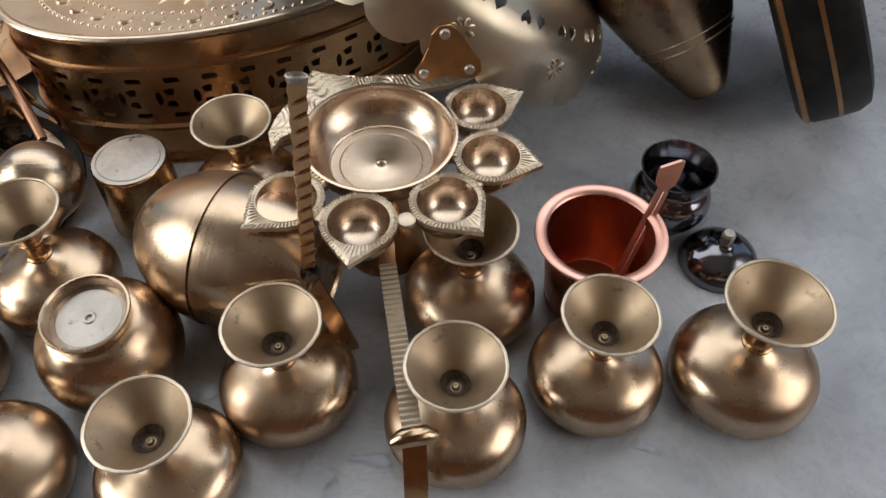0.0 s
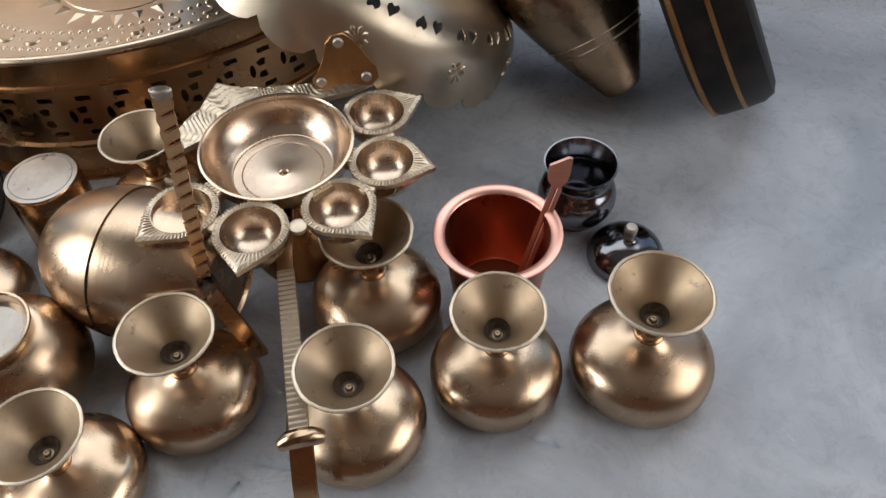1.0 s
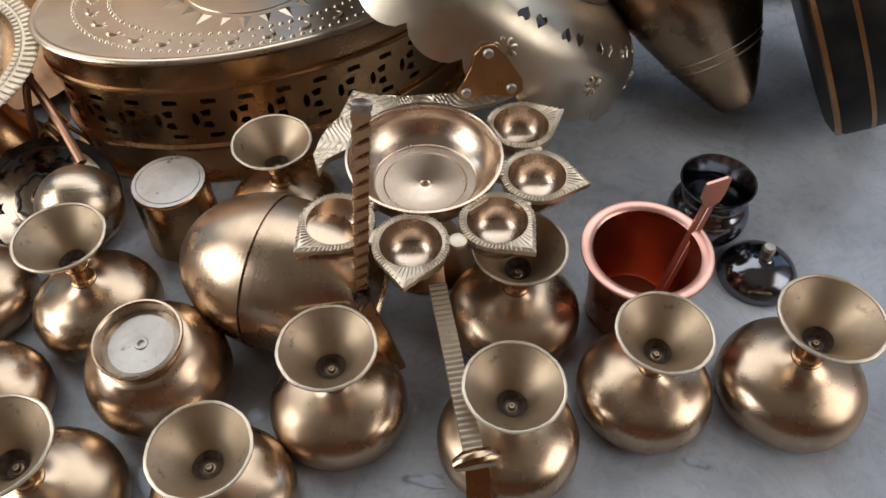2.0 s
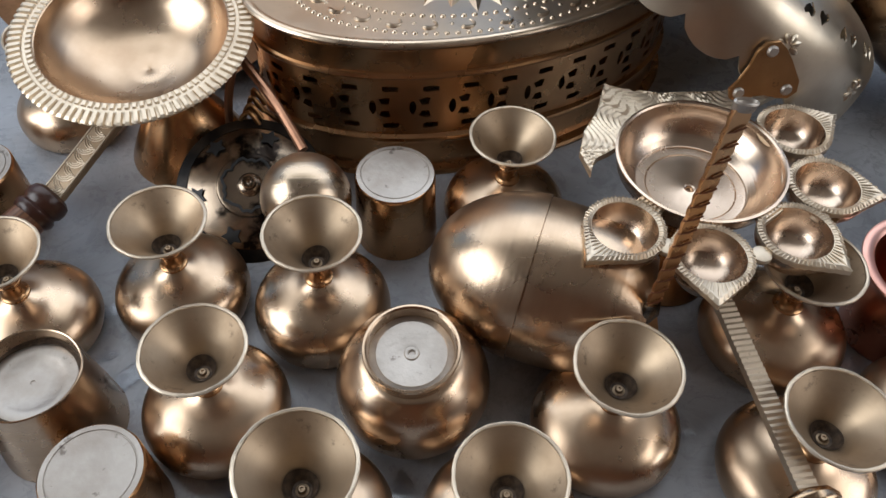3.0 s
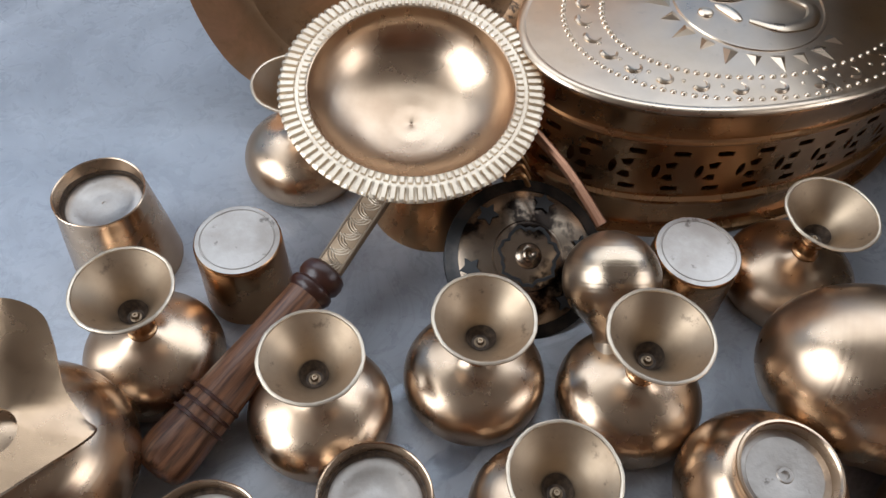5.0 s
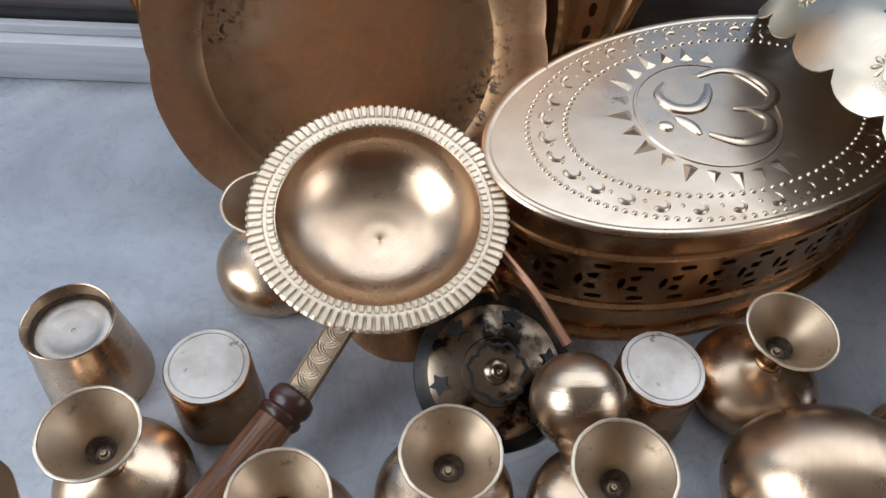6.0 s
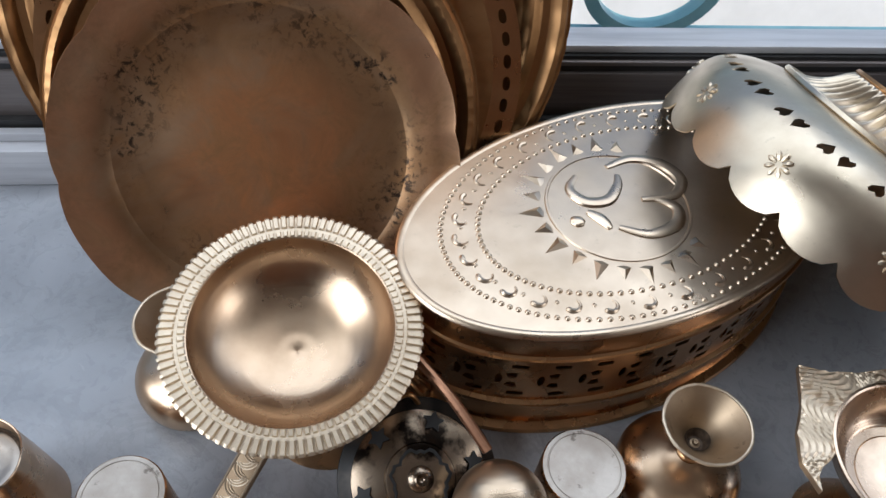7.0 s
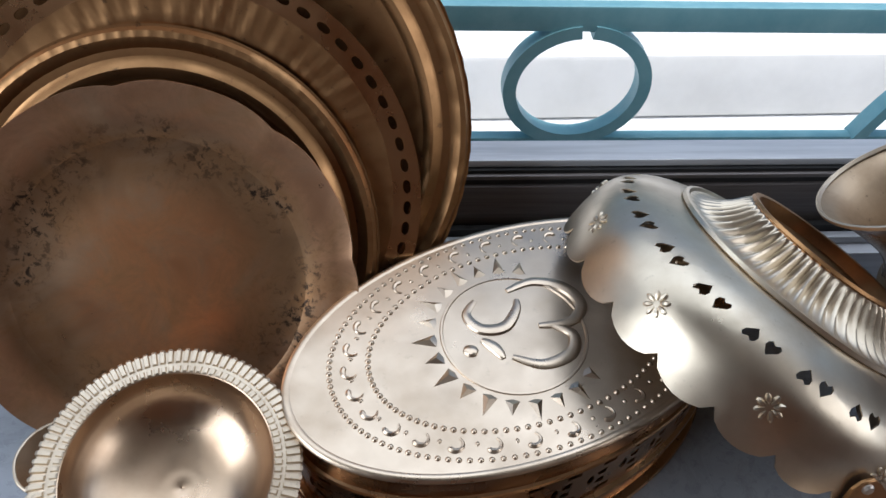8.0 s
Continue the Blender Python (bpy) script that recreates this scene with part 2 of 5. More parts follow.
# ---- mesh helpers ----
def link_mesh(name, bm, material, parent=None, label="", sharp=35):
    bmesh.ops.recalc_face_normals(bm, faces=bm.faces)
    for fa in bm.faces:
        fa.smooth = True
    for e in bm.edges:
        if len(e.link_faces) == 2 and e.calc_face_angle(0) > radians(sharp):
            e.smooth = False
    me = bpy.data.meshes.new(name)
    bm.to_mesh(me)
    bm.free()
    me.materials.append(material)
    ob = new(name, me)
    if parent is not None:
        ob.parent = parent
    if label:
        ob["label"] = label
    return ob


def part(name, bm, material, parent, label="", sharp=35):
    return link_mesh(name, bm, material, parent, label, sharp)


def thing(name, label, category, m=None, group="", kind=""):
    ob = new(name)
    ob.empty_display_size = 0.01
    if m is not None:
        ob.matrix_basis = m
    return tagged(ob, label, category, group, kind)


def lathe(profile, seg=64, bm=None, wave=None):
    """Revolve (r, z) rows about z; r = 0 rows close to a point. wave(angle, row, r, z) may shift a point."""
    bm = bm or bmesh.new()
    rings = []
    for k, (r, z) in enumerate(profile):
        if r <= 1e-6:
            rings.append([bm.verts.new((0, 0, z))])
        else:
            ring = []
            for i in range(seg):
                a = 2 * math.pi * i / seg
                rr, zz = wave(a, k, r, z) if wave else (r, z)
                ring.append(bm.verts.new((rr * math.cos(a), rr * math.sin(a), zz)))
            rings.append(ring)
    for p, q in zip(rings, rings[1:]):
        if len(p) == 1 and len(q) == 1:
            continue
        for i in range(seg):
            j = (i + 1) % seg
            if len(p) == 1:
                bm.faces.new((p[0], q[i], q[j]))
            elif len(q) == 1:
                bm.faces.new((p[i], p[j], q[0]))
            else:
                bm.faces.new((p[i], p[j], q[j], q[i]))
    return bm


def smooth_rows(rows, n=6):
    """Catmull-Rom through (r, z) rows."""
    out = []
    for i in range(len(rows) - 1):
        p0, p1, p2, p3 = rows[max(i - 1, 0)], rows[i], rows[i + 1], rows[min(i + 2, len(rows) - 1)]
        for k in range(n):
            t = k / n
            out.append(tuple(max(0.0, 0.5 * (2 * b + (c - a) * t + (2 * a - 5 * b + 4 * c - d) * t * t + (3 * b - a - 3 * c + d) * t ** 3)) if q == 0 else
                             0.5 * (2 * b + (c - a) * t + (2 * a - 5 * b + 4 * c - d) * t * t + (3 * b - a - 3 * c + d) * t ** 3)
                             for q, (a, b, c, d) in enumerate(zip(p0, p1, p2, p3))))
    out.append(rows[-1])
    return out


def box(bm, x0, x1, y0, y1, z0, z1, bevel=0.0):
    vs = [bm.verts.new((x, y, z)) for z in (z0, z1) for y in (y0, y1) for x in (x0, x1)]
    fs = [bm.faces.new([vs[i] for i in f]) for f in ((0, 2, 3, 1), (4, 5, 7, 6), (0, 1, 5, 4), (2, 6, 7, 3), (0, 4, 6, 2), (1, 3, 7, 5))]
    if bevel:
        es = list({e for f in fs for e in f.edges})
        bmesh.ops.bevel(bm, geom=es, offset=bevel, segments=2, affect="EDGES", profile=0.5)
    return bm


def sweep(points, section, closed_ends=True, bm=None, scales=None, up=Vector((0, 0, 1))):
    """Sweep a closed 2D section along points; section's second axis keeps near up."""
    bm = bm or bmesh.new()
    pts = [Vector(p) for p in points]
    rings = []
    for i, p in enumerate(pts):
        d = (pts[min(i + 1, len(pts) - 1)] - pts[max(i - 1, 0)]).normalized()
        s = d.cross(up)
        s = s.normalized() if s.length > 1e-4 else Vector((1, 0, 0))
        u = s.cross(d).normalized()
        k = scales[i] if scales else 1.0
        rings.append([bm.verts.new(p + s * (a * k) + u * (b * k)) for a, b in section])
    n = len(section)
    for p, q in zip(rings, rings[1:]):
        for i in range(n):
            bm.faces.new((p[i], p[(i + 1) % n], q[(i + 1) % n], q[i]))
    if closed_ends:
        bm.faces.new(rings[0][::-1])
        bm.faces.new(rings[-1])
    return bm


def circle(r, n=12, ry=None):
    return [(r * math.cos(2 * math.pi * i / n), (ry or r) * math.sin(2 * math.pi * i / n)) for i in range(n)]


def spline(points, n=6):
    pts = [Vector(p) for p in points]
    out = []
    for i in range(len(pts) - 1):
        a, b, c, d = pts[max(i - 1, 0)], pts[i], pts[i + 1], pts[min(i + 2, len(pts) - 1)]
        for k in range(n):
            t = k / n
            out.append(0.5 * (2 * b + (c - a) * t + (2 * a - 5 * b + 4 * c - d) * t * t + (3 * b - a - 3 * c + d) * t ** 3))
    out.append(pts[-1])
    return out


def inside(p, poly):
    x, y = p
    c = False
    for (x0, y0), (x1, y1) in zip(poly, poly[1:] + poly[:1]):
        if (y0 > y) != (y1 > y) and x < (x1 - x0) * (y - y0) / (y1 - y0) + x0:
            c = not c
    return c


def sheet_with_holes(outline, holes, inner, to3d, thick):
    """A thin sheet cut to a 2D outline with holes, bent by to3d(u, v, depth)."""
    verts, edges = [], []
    for loop in [outline] + holes:
        k = len(verts)
        verts += [Vector(p) for p in loop]
        edges += [(k + i, k + (i + 1) % len(loop)) for i in range(len(loop))]
    verts += [Vector(p) for p in inner]
    v2, e2, f2, *_ = delaunay_2d_cdt(verts, edges, [], 1, 1e-7)
    mid = np.array([[sum(v2[i].x for i in f) / len(f), sum(v2[i].y for i in f) / len(f)] for f in f2])
    gone = set()
    for h in holes:
        a = np.array(h)
        lo, hi = a.min(0), a.max(0)
        for k in np.nonzero(((mid > lo) & (mid < hi)).all(1))[0]:
            if inside(mid[k], h):
                gone.add(int(k))
    f2 = [f for k, f in enumerate(f2) if k not in gone and inside(mid[k], outline)]
    bm = bmesh.new()
    top = [bm.verts.new(to3d(p.x, p.y, 0.0)) for p in v2]
    low = [bm.verts.new(to3d(p.x, p.y, thick)) for p in v2]
    count = {}
    for f in f2:
        if len(set(f)) < 3:
            continue
        bm.faces.new([top[i] for i in f])
        bm.faces.new([low[i] for i in reversed(f)])
        for i in range(len(f)):
            e = (f[i], f[(i + 1) % len(f)])
            count[e] = count.get(e, 0) + 1
    for a, b in count:
        if (b, a) not in count:
            bm.faces.new((top[b], top[a], low[a], low[b]))
    return bm

# ---- structure: marble sill, window, added room shell out of view ----
def slab(name, dims, material, label, category, bevel=0.0):
    ob = link_mesh(name, box(bmesh.new(), *dims, bevel=bevel), material)
    return tagged(ob, label, category, kind="structure")


slab("window_sill", (-1.3, 1.3, -0.35, 0.84, -0.04, 0.0), MARBLE, "polished grey veined marble slab with pale water marks", "marble sill", 0.002)
WIN = Matrix.Translation((0, 0.812, 0)) @ pose(0, 0, 0, 0, 0, -1.2)


def window():
    w = thing("window_1", "grey aluminium sliding window with black gaskets above the sill", "window", WIN, kind="structure")
    part("sill_upstand", box(bmesh.new(), -1.29, 1.29, 0.006, 0.055, 0.001, 0.040, 0.0015), FRAME_PALE, w, "pale metal upstand")
    part("track_lip", box(bmesh.new(), -1.29, 1.29, 0.018, 0.026, 0.0405, 0.049, 0.001), FRAME_PALE, w)
    part("track_gasket", box(bmesh.new(), -1.29, 1.29, 0.028, 0.034, 0.0405, 0.055), RUBBER, w)
    part("lower_rail", box(bmesh.new(), -1.29, 1.29, 0.036, 0.075, 0.0405, 0.098, 0.002), FRAME_GREY, w, "brownish grey rail")
    part("gasket", box(bmesh.new(), -1.29, 1.29, 0.039, 0.072, 0.0985, 0.104), RUBBER, w)
    part("rail_cap", box(bmesh.new(), -1.29, 1.29, 0.037, 0.074, 0.1045, 0.109, 0.001), FRAME_GREY, w)
    part("upper_gasket", box(bmesh.new(), -1.29, 1.29, 0.040, 0.072, 0.1095, 0.113), RUBBER, w)
    part("bright_bead", box(bmesh.new(), -1.29, 1.29, 0.043, 0.070, 0.1135, 0.121, 0.0015), FRAME_PALE, w)
    for x in (-1.27, 1.27):
        part("jamb", box(bmesh.new(), x - 0.02, x + 0.02, 0.036, 0.075, 0.122, 1.24, 0.002), FRAME_GREY, w)
    part("head", box(bmesh.new(), -1.29, 1.29, 0.036, 0.075, 1.241, 1.29, 0.002), FRAME_GREY, w)
    return w


window()


def grille():
    g = thing("window_grille", "teal painted iron window grille with round rings", "grille", pose(0, 0.95, 0, 0, 0, -1.2), kind="structure")
    part("bottom_bar", box(bmesh.new(), -1.25, 1.25, -0.006, 0.006, 0.048, 0.074, 0.0015), TEAL, g)
    part("middle_bar", box(bmesh.new(), -1.25, 1.25, -0.006, 0.006, 0.188, 0.212, 0.0015), TEAL, g)
    for x in (-0.60, -0.002, 0.60):
        pts = [(x + 0.0585 * math.cos(a) * 1.06, 0, 0.131 + 0.0575 * math.sin(a)) for a in [radians(95 + 350 * i / 48) for i in range(49)]]
        part("ring", sweep(pts, [(-0.006, -0.008), (0.006, -0.008), (0.006, 0.008), (-0.006, 0.008)], up=Vector((0, 1, 0.001))), TEAL, g)
    for s in (-1, 1):
        pts = spline([(s * 0.29, 0, 0.07), (s * 0.315, 0, 0.12), (s * 0.36, 0, 0.17), (s * 0.42, 0, 0.192)], 8)
        part("scroll", sweep(pts, [(-0.006, -0.009), (0.006, -0.009), (0.006, 0.009), (-0.006, 0.009)], up=Vector((0, 1, 0.001))), TEAL, g)
    return g


grille()
slab("terrace_ground", (-4, 4, 0.99, 6, -0.5, -0.42), TERRACE, "bright pale terrace floor outside the window", "terrace")
slab("terrace_kerb", (-4, 4, 1.62, 1.78, -0.419, -0.27), WHITE, "white painted low kerb across the terrace", "kerb", 0.01)
slab("outer_ledge", (-1.6, 1.6, 0.887, 0.988, -0.5, 0.02), WHITE, "white outer window ledge", "ledge", 0.003)
slab("wall_below", (-1.3, 1.3, -0.3, 0.84, -0.8, -0.041), WHITE, "white masonry under the sill", "wall")
# Unseen room shell, added to shape bounce light and reflections.
slab("wall_north", (-1.35, 1.35, 0.83, 0.93, 1.30, 1.9), INNER, "unseen wall above the window, darkened to limit bounce light", "wall")
# South wall stands in for whatever warm thing the metal reflects in front.
slab("wall_south", (-1.35, 1.35, -1.5, -1.4, -0.8, 1.9), ROOM, "unseen brown wall added for warm dark reflections", "wall")
for s, nm in ((-1, "west"), (1, "east")):
    x0, x1 = (-1.4, -1.3) if s < 0 else (1.3, 1.4)
    slab("wall_" + nm + "_lower", (x0, x1, -1.4, 0.93, -0.8, 0.30), ROOM, "unseen brown side wall added below the assumed opening", "wall")
    slab("wall_" + nm + "_upper", (x0, x1, -1.4, 0.93, 1.25, 1.9), INNER, "unseen wall added above the assumed opening", "wall")
    slab("wall_" + nm + "_front", (x0, x1, -1.4, -0.35, 0.301, 1.249), ROOM, "unseen brown side wall added for warm reflections", "wall")
    slab("wall_" + nm + "_back", (x0, x1, 0.62, 0.93, 0.301, 1.249), INNER, "unseen wall added by the window", "wall")
slab("floor", (-1.35, 1.35, -1.45, -0.301, -0.85, -0.8), FLOOR, "unseen dark brown floor added to close the room", "floor")
slab("ceiling", (-1.4, 1.4, -1.5, 0.93, 1.901, 2.0), INNER, "unseen ceiling added to close the room, darkened to limit bounce", "ceiling")


# ---- footed cups standing upside down ----
def footed_cup():
    c = thing("footed_cup", "brass footed cup turned upside down on the marble", "cup")
    body = smooth_rows([(0.0375, 0.0), (0.0412, 0.0040), (0.0429, 0.0105), (0.0421, 0.0178), (0.0380, 0.0243), (0.0305, 0.0292), (0.0212, 0.0326), (0.0130, 0.0350), (0.0079, 0.0376)], 5)
    inner = [(0.0070, 0.0360), (0.018, 0.0315), (0.028, 0.0280), (0.0352, 0.0228), (0.0400, 0.0172), (0.0410, 0.0105), (0.0394, 0.0045), (0.0360, 0.0)]
    part("bowl", lathe(body + inner + [body[0]], 72), BRASS, c)
    stem = [(0.0068, 0.0365), (0.0082, 0.0374), (0.0087, 0.0382), (0.0085, 0.0392), (0.0072, 0.0398), (0.0064, 0.0410), (0.0061, 0.0440), (0.0063, 0.0472), (0.0070, 0.0490), (0.0076, 0.0495), (0.0076, 0.0503), (0.0070, 0.0506)]
    part("stem", lathe(stem, 40), BRASS_WARM, c)
    outer = smooth_rows([(0.0070, 0.0498), (0.0094, 0.0540), (0.0146, 0.0612), (0.0220, 0.0684), (0.0276, 0.0727)], 4)
    part("foot", lathe(outer + [(0.0284, 0.0737)], 64), BRASS, c)
    inn = smooth_rows([(0.0266, 0.0742), (0.0215, 0.0694), (0.0142, 0.0618), (0.0086, 0.0545), (0.0062, 0.0508), (0.0050, 0.0494), (0.0, 0.0490)], 4)
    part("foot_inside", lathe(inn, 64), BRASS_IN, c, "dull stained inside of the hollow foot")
    # Dark skin painting the shade deep in the hollow foot.
    part("foot_shade", lathe([(0.0086, 0.0548), (0.0074, 0.0530), (0.0062, 0.0512), (0.0050, 0.0498), (0.0034, 0.0494)], 40, wave=lambda a, k, r, z: (r - 0.0002 + (0.0003 * math.sin(2 * a)) * (k == 0), z + (0.0004 * math.sin(2 * a)) * (k == 0) + 0.0001)), RECESS_BROWN, c, "dark brown painted shade round the rivet")
    part("rim", lathe([(0.0284, 0.0737), (0.0288, 0.0742), (0.0285, 0.0749), (0.0277, 0.0752), (0.0268, 0.0749), (0.0266, 0.0742)], 72, wave=lambda a, k, r, z: (r + 0.00012 * math.sin(9 * a) + 0.0001 * math.sin(23 * a + k), z)), BRASS_RIM, c, "bright cast rim")
    part("rivet", lathe([(0.0, 0.0514), (0.0006, 0.0513), (0.0009, 0.0519), (0.0016, 0.0519), (0.0021, 0.0513), (0.0023, 0.0503), (0.0034, 0.0499), (0.0034, 0.0489)], 20), BRASS_IN, c, "small rivet")
    return c


CUPS = [  # x, y, height of the rim, breadth
    (0.2609, 0.3736, 0.0870, 1.045), (0.1692, 0.3729, 0.0780, 0.975), (0.0820, 0.3426, 0.0760, 0.992), (-0.0203, 0.3687, 0.0785, 0.990),
    (-0.0829, 0.3128, 0.0720, 0.975), (-0.2412, 0.3769, 0.0775, 0.962), (-0.1810, 0.3111, 0.0865, 1.012), (-0.2762, 0.4582, 0.0810, 0.963),
    (-0.1872, 0.4469, 0.0870, 0.980), (-0.3635, 0.4354, 0.0780, 0.947), (-0.4617, 0.4674, 0.0855, 0.925), (-0.0692, 0.5348, 0.0800, 0.969),
    (0.0927, 0.4331, 0.0830, 1.028), (-0.3923, 0.6263, 0.0825, 0.946),
]
cup0 = footed_cup()
for k, (x, y, h, w) in enumerate(CUPS):
    m = pose(x, y, 0.0003, 0, 0, 47 * k) @ Matrix.Diagonal((w, w, h / 0.0752, 1))
    ob = cup0 if k == 0 else copy_thing(cup0, m)
    ob.matrix_basis = m
    tagged(ob, group="upturned footed cups")


# ---- tumblers upside down ----
def tapered_tumbler():
    t = thing("tumbler", "tapered brass tumbler upside down with a recessed scratched base", "tumbler")
    out = smooth_rows([(0.0350, 0.0), (0.0345, 0.004), (0.0325, 0.022), (0.0295, 0.044), (0.0276, 0.0585)], 4)
    prof = out + [(0.0277, 0.0600), (0.0272, 0.0604), (0.0266, 0.0600), (0.0260, 0.0545), (0.0252, 0.0505)]
    part("wall", lathe([(0.0335, 0.0)] + prof, 96, wave=lambda a, k, r, z: (r * (1 + (0.010 * math.sin(3 * a + 0.6) + 0.005 * math.sin(7 * a)) * (z > 0.055)), z)), BRASS, t)
    part("base_disc", lathe([(0.0254, 0.0500), (0.0243, 0.0503), (0.0232, 0.0508), (0.016, 0.0504), (0.0155, 0.0501), (0.006, 0.0505), (0.0014, 0.0505), (0.001, 0.0500), (0.0, 0.0500)], 56), BRASS_DISC, t, "pale scratched recessed base")
    part("dark_ring", lathe([(0.0257, 0.0524), (0.0250, 0.0506), (0.0236, 0.0509)], 64, wave=lambda a, k, r, z: (r - 0.0001 - 0.0007 * abs(math.sin(2.5 * a)) * (k == 2), z + 0.0003 - 0.0006 * math.sin(3 * a) * (k == 0))), RECESS_BROWN, t, "dark brown ring round the base")
    return t


TUMBLERS = [(-0.329, 0.371, 0.060, 1.0), (-0.498, 0.545, 0.067, 0.96), (-0.408, 0.353, 0.052, 1.03)]
tum0 = tapered_tumbler()
for k, (x, y, h, w) in enumerate(TUMBLERS):
    m = pose(x, y, 0.0003, 0, 0, 70 * k) @ Matrix.Diagonal((w, w, h / 0.0602, 1))
    ob = tum0 if k == 0 else copy_thing(tum0, m)
    ob.matrix_basis = m
    tagged(ob, group="upturned tapered tumblers")


def small_tumbler():
    t = thing("small_tumbler", "small straight brass tumbler upside down, flat base with turned ring", "tumbler")
    prof = [(0.0260, 0.0), (0.0275, 0.0), (0.0274, 0.003), (0.0262, 0.030), (0.0258, 0.0505), (0.0255, 0.0520), (0.0247, 0.0528)]
    part("wall", lathe(prof, 64), BRASS_WARM, t)
    part("base_disc", lathe([(0.0247, 0.0528), (0.0222, 0.0529), (0.0219, 0.0524), (0.0214, 0.0524), (0.0211, 0.0529), (0.012, 0.0527), (0.0, 0.0529)], 64), BRASS_DISC, t, "pale flat base with a groove")
    return t


SMALL = [(-0.417, 0.524, 0.0525, 1.0), (-0.144, 0.522, 0.056, 1.02), (-0.285, 0.322, 0.052, 1.0)]
sm0 = small_tumbler()
for k, (x, y, h, w) in enumerate(SMALL):
    m = pose(x, y, 0.0003, 0, 0, 50 * k) @ Matrix.Diagonal((w, w, h / 0.0529, 1))
    ob = sm0 if k == 0 else copy_thing(sm0, m)
    ob.matrix_basis = m
    tagged(ob, group="small upturned tumblers")


# ---- round water pot upside down ----
def upturned_pot(m):
    t = thing("water_pot", "round brass pot upside down, ring foot around a pale base", "pot", m)
    out = smooth_rows([(0.031, 0.0), (0.0395, 0.009), (0.0432, 0.0220), (0.0424, 0.036), (0.0372, 0.0490), (0.0290, 0.0580), (0.0246, 0.0605)], 5)
    part("body", lathe([(0.0295, 0.0)] + out + [(0.0, 0.0605)], 72), BRASS, t)
    part("foot_ring", lathe([(0.0236, 0.0603), (0.0240, 0.0618), (0.0246, 0.0655), (0.0254, 0.0682), (0.0261, 0.0695), (0.0257, 0.0706), (0.0245, 0.0708), (0.0236, 0.0698), (0.0232, 0.0665), (0.0228, 0.0622)], 64), BRASS, t, "rolled ring foot")
    part("base_disc", lathe([(0.0229, 0.0624), (0.0215, 0.0630), (0.0196, 0.0631), (0.0190, 0.0635), (0.006, 0.0632), (0.0042, 0.0630), (0.0036, 0.0638), (0.0022, 0.0638), (0.0016, 0.0622), (0.0, 0.0622)], 56), BRASS_DISC, t, "pale grey base with a small hole")
    return t


upturned_pot(pose(-0.1295, 0.3890, 0.0025, 5, -1, 0) @ Matrix.Diagonal((1, 1, 0.96, 1)))


# ---- egg-shaped box lying down ----
def egg():
    m = Matrix.Translation((-0.056, 0.4425, 0.0503)) @ pose(0, 0, 0, 0, 0, -18) @ pose(0, 0, 0, 0, 90 + 3, 0)
    t = thing("egg_box", "egg-shaped brass box lying on its side, seam open a little", "egg box", m)
    def row(z):
        q = z / (0.078 if z > 0 else 0.067)
        return 0.0495 * (max(0.0, 1 - abs(q) ** (2.6 if z > 0 else 2.0))) ** 0.5
    zs = [-0.067 * math.cos(radians(a)) for a in range(0, 91, 6)]
    cut = -0.007
    cap = [(row(z) + 0.0014, z) for z in zs if z < cut] + [(row(cut) + 0.0014, cut), (row(cut) - 0.0012, cut), (row(cut) - 0.0014, cut - 0.01)]
    part("cap", lathe(cap, 72), BRASS, t)
    zt = [cut + 0.0006 + (0.060 - cut) * i / 22 for i in range(23)]
    shell = [(row(z), z) for z in zt]
    part("shell", lathe([(row(cut) - 0.0016, cut - 0.004), (row(cut) - 0.0012, cut + 0.0004)] + shell + [(shell[-1][0] - 0.001, 0.0597), (shell[-1][0] - 0.002, 0.058), (0.0, 0.056)], 72), BRASS, t)
    return t


egg()


# ---- copper cup with its spoon, dark steel pot and lid ----
def copper_cup(m):
    t = thing("copper_cup", "red copper cup with a wide pale pink lip", "cup", m)
    out = smooth_rows([(0.0290, 0.0), (0.0305, 0.003), (0.0325, 0.025), (0.0345, 0.045), (0.0375, 0.0535), (0.0415, 0.0575)], 4)
    part("wall", lathe([(0.0, 0.0)] + out, 64), COPPER, t)
    part("inside", lathe([(0.0345, 0.0580), (0.0325, 0.045), (0.0305, 0.025), (0.0285, 0.005), (0.027, 0.003), (0.0, 0.003)], 64), COPPER, t)
    part("lip", lathe([(0.0415, 0.0575), (0.0424, 0.0584), (0.0422, 0.0596), (0.0410, 0.0600), (0.0360, 0.0593), (0.0345, 0.0580)], 72), COPPER_RIM, t, "flared pale pink lip")
    return t


copper_cup(pose(0.175, 0.4425, 0.0003) @ Matrix.Diagonal((0.985, 0.985, 1.09, 1)))


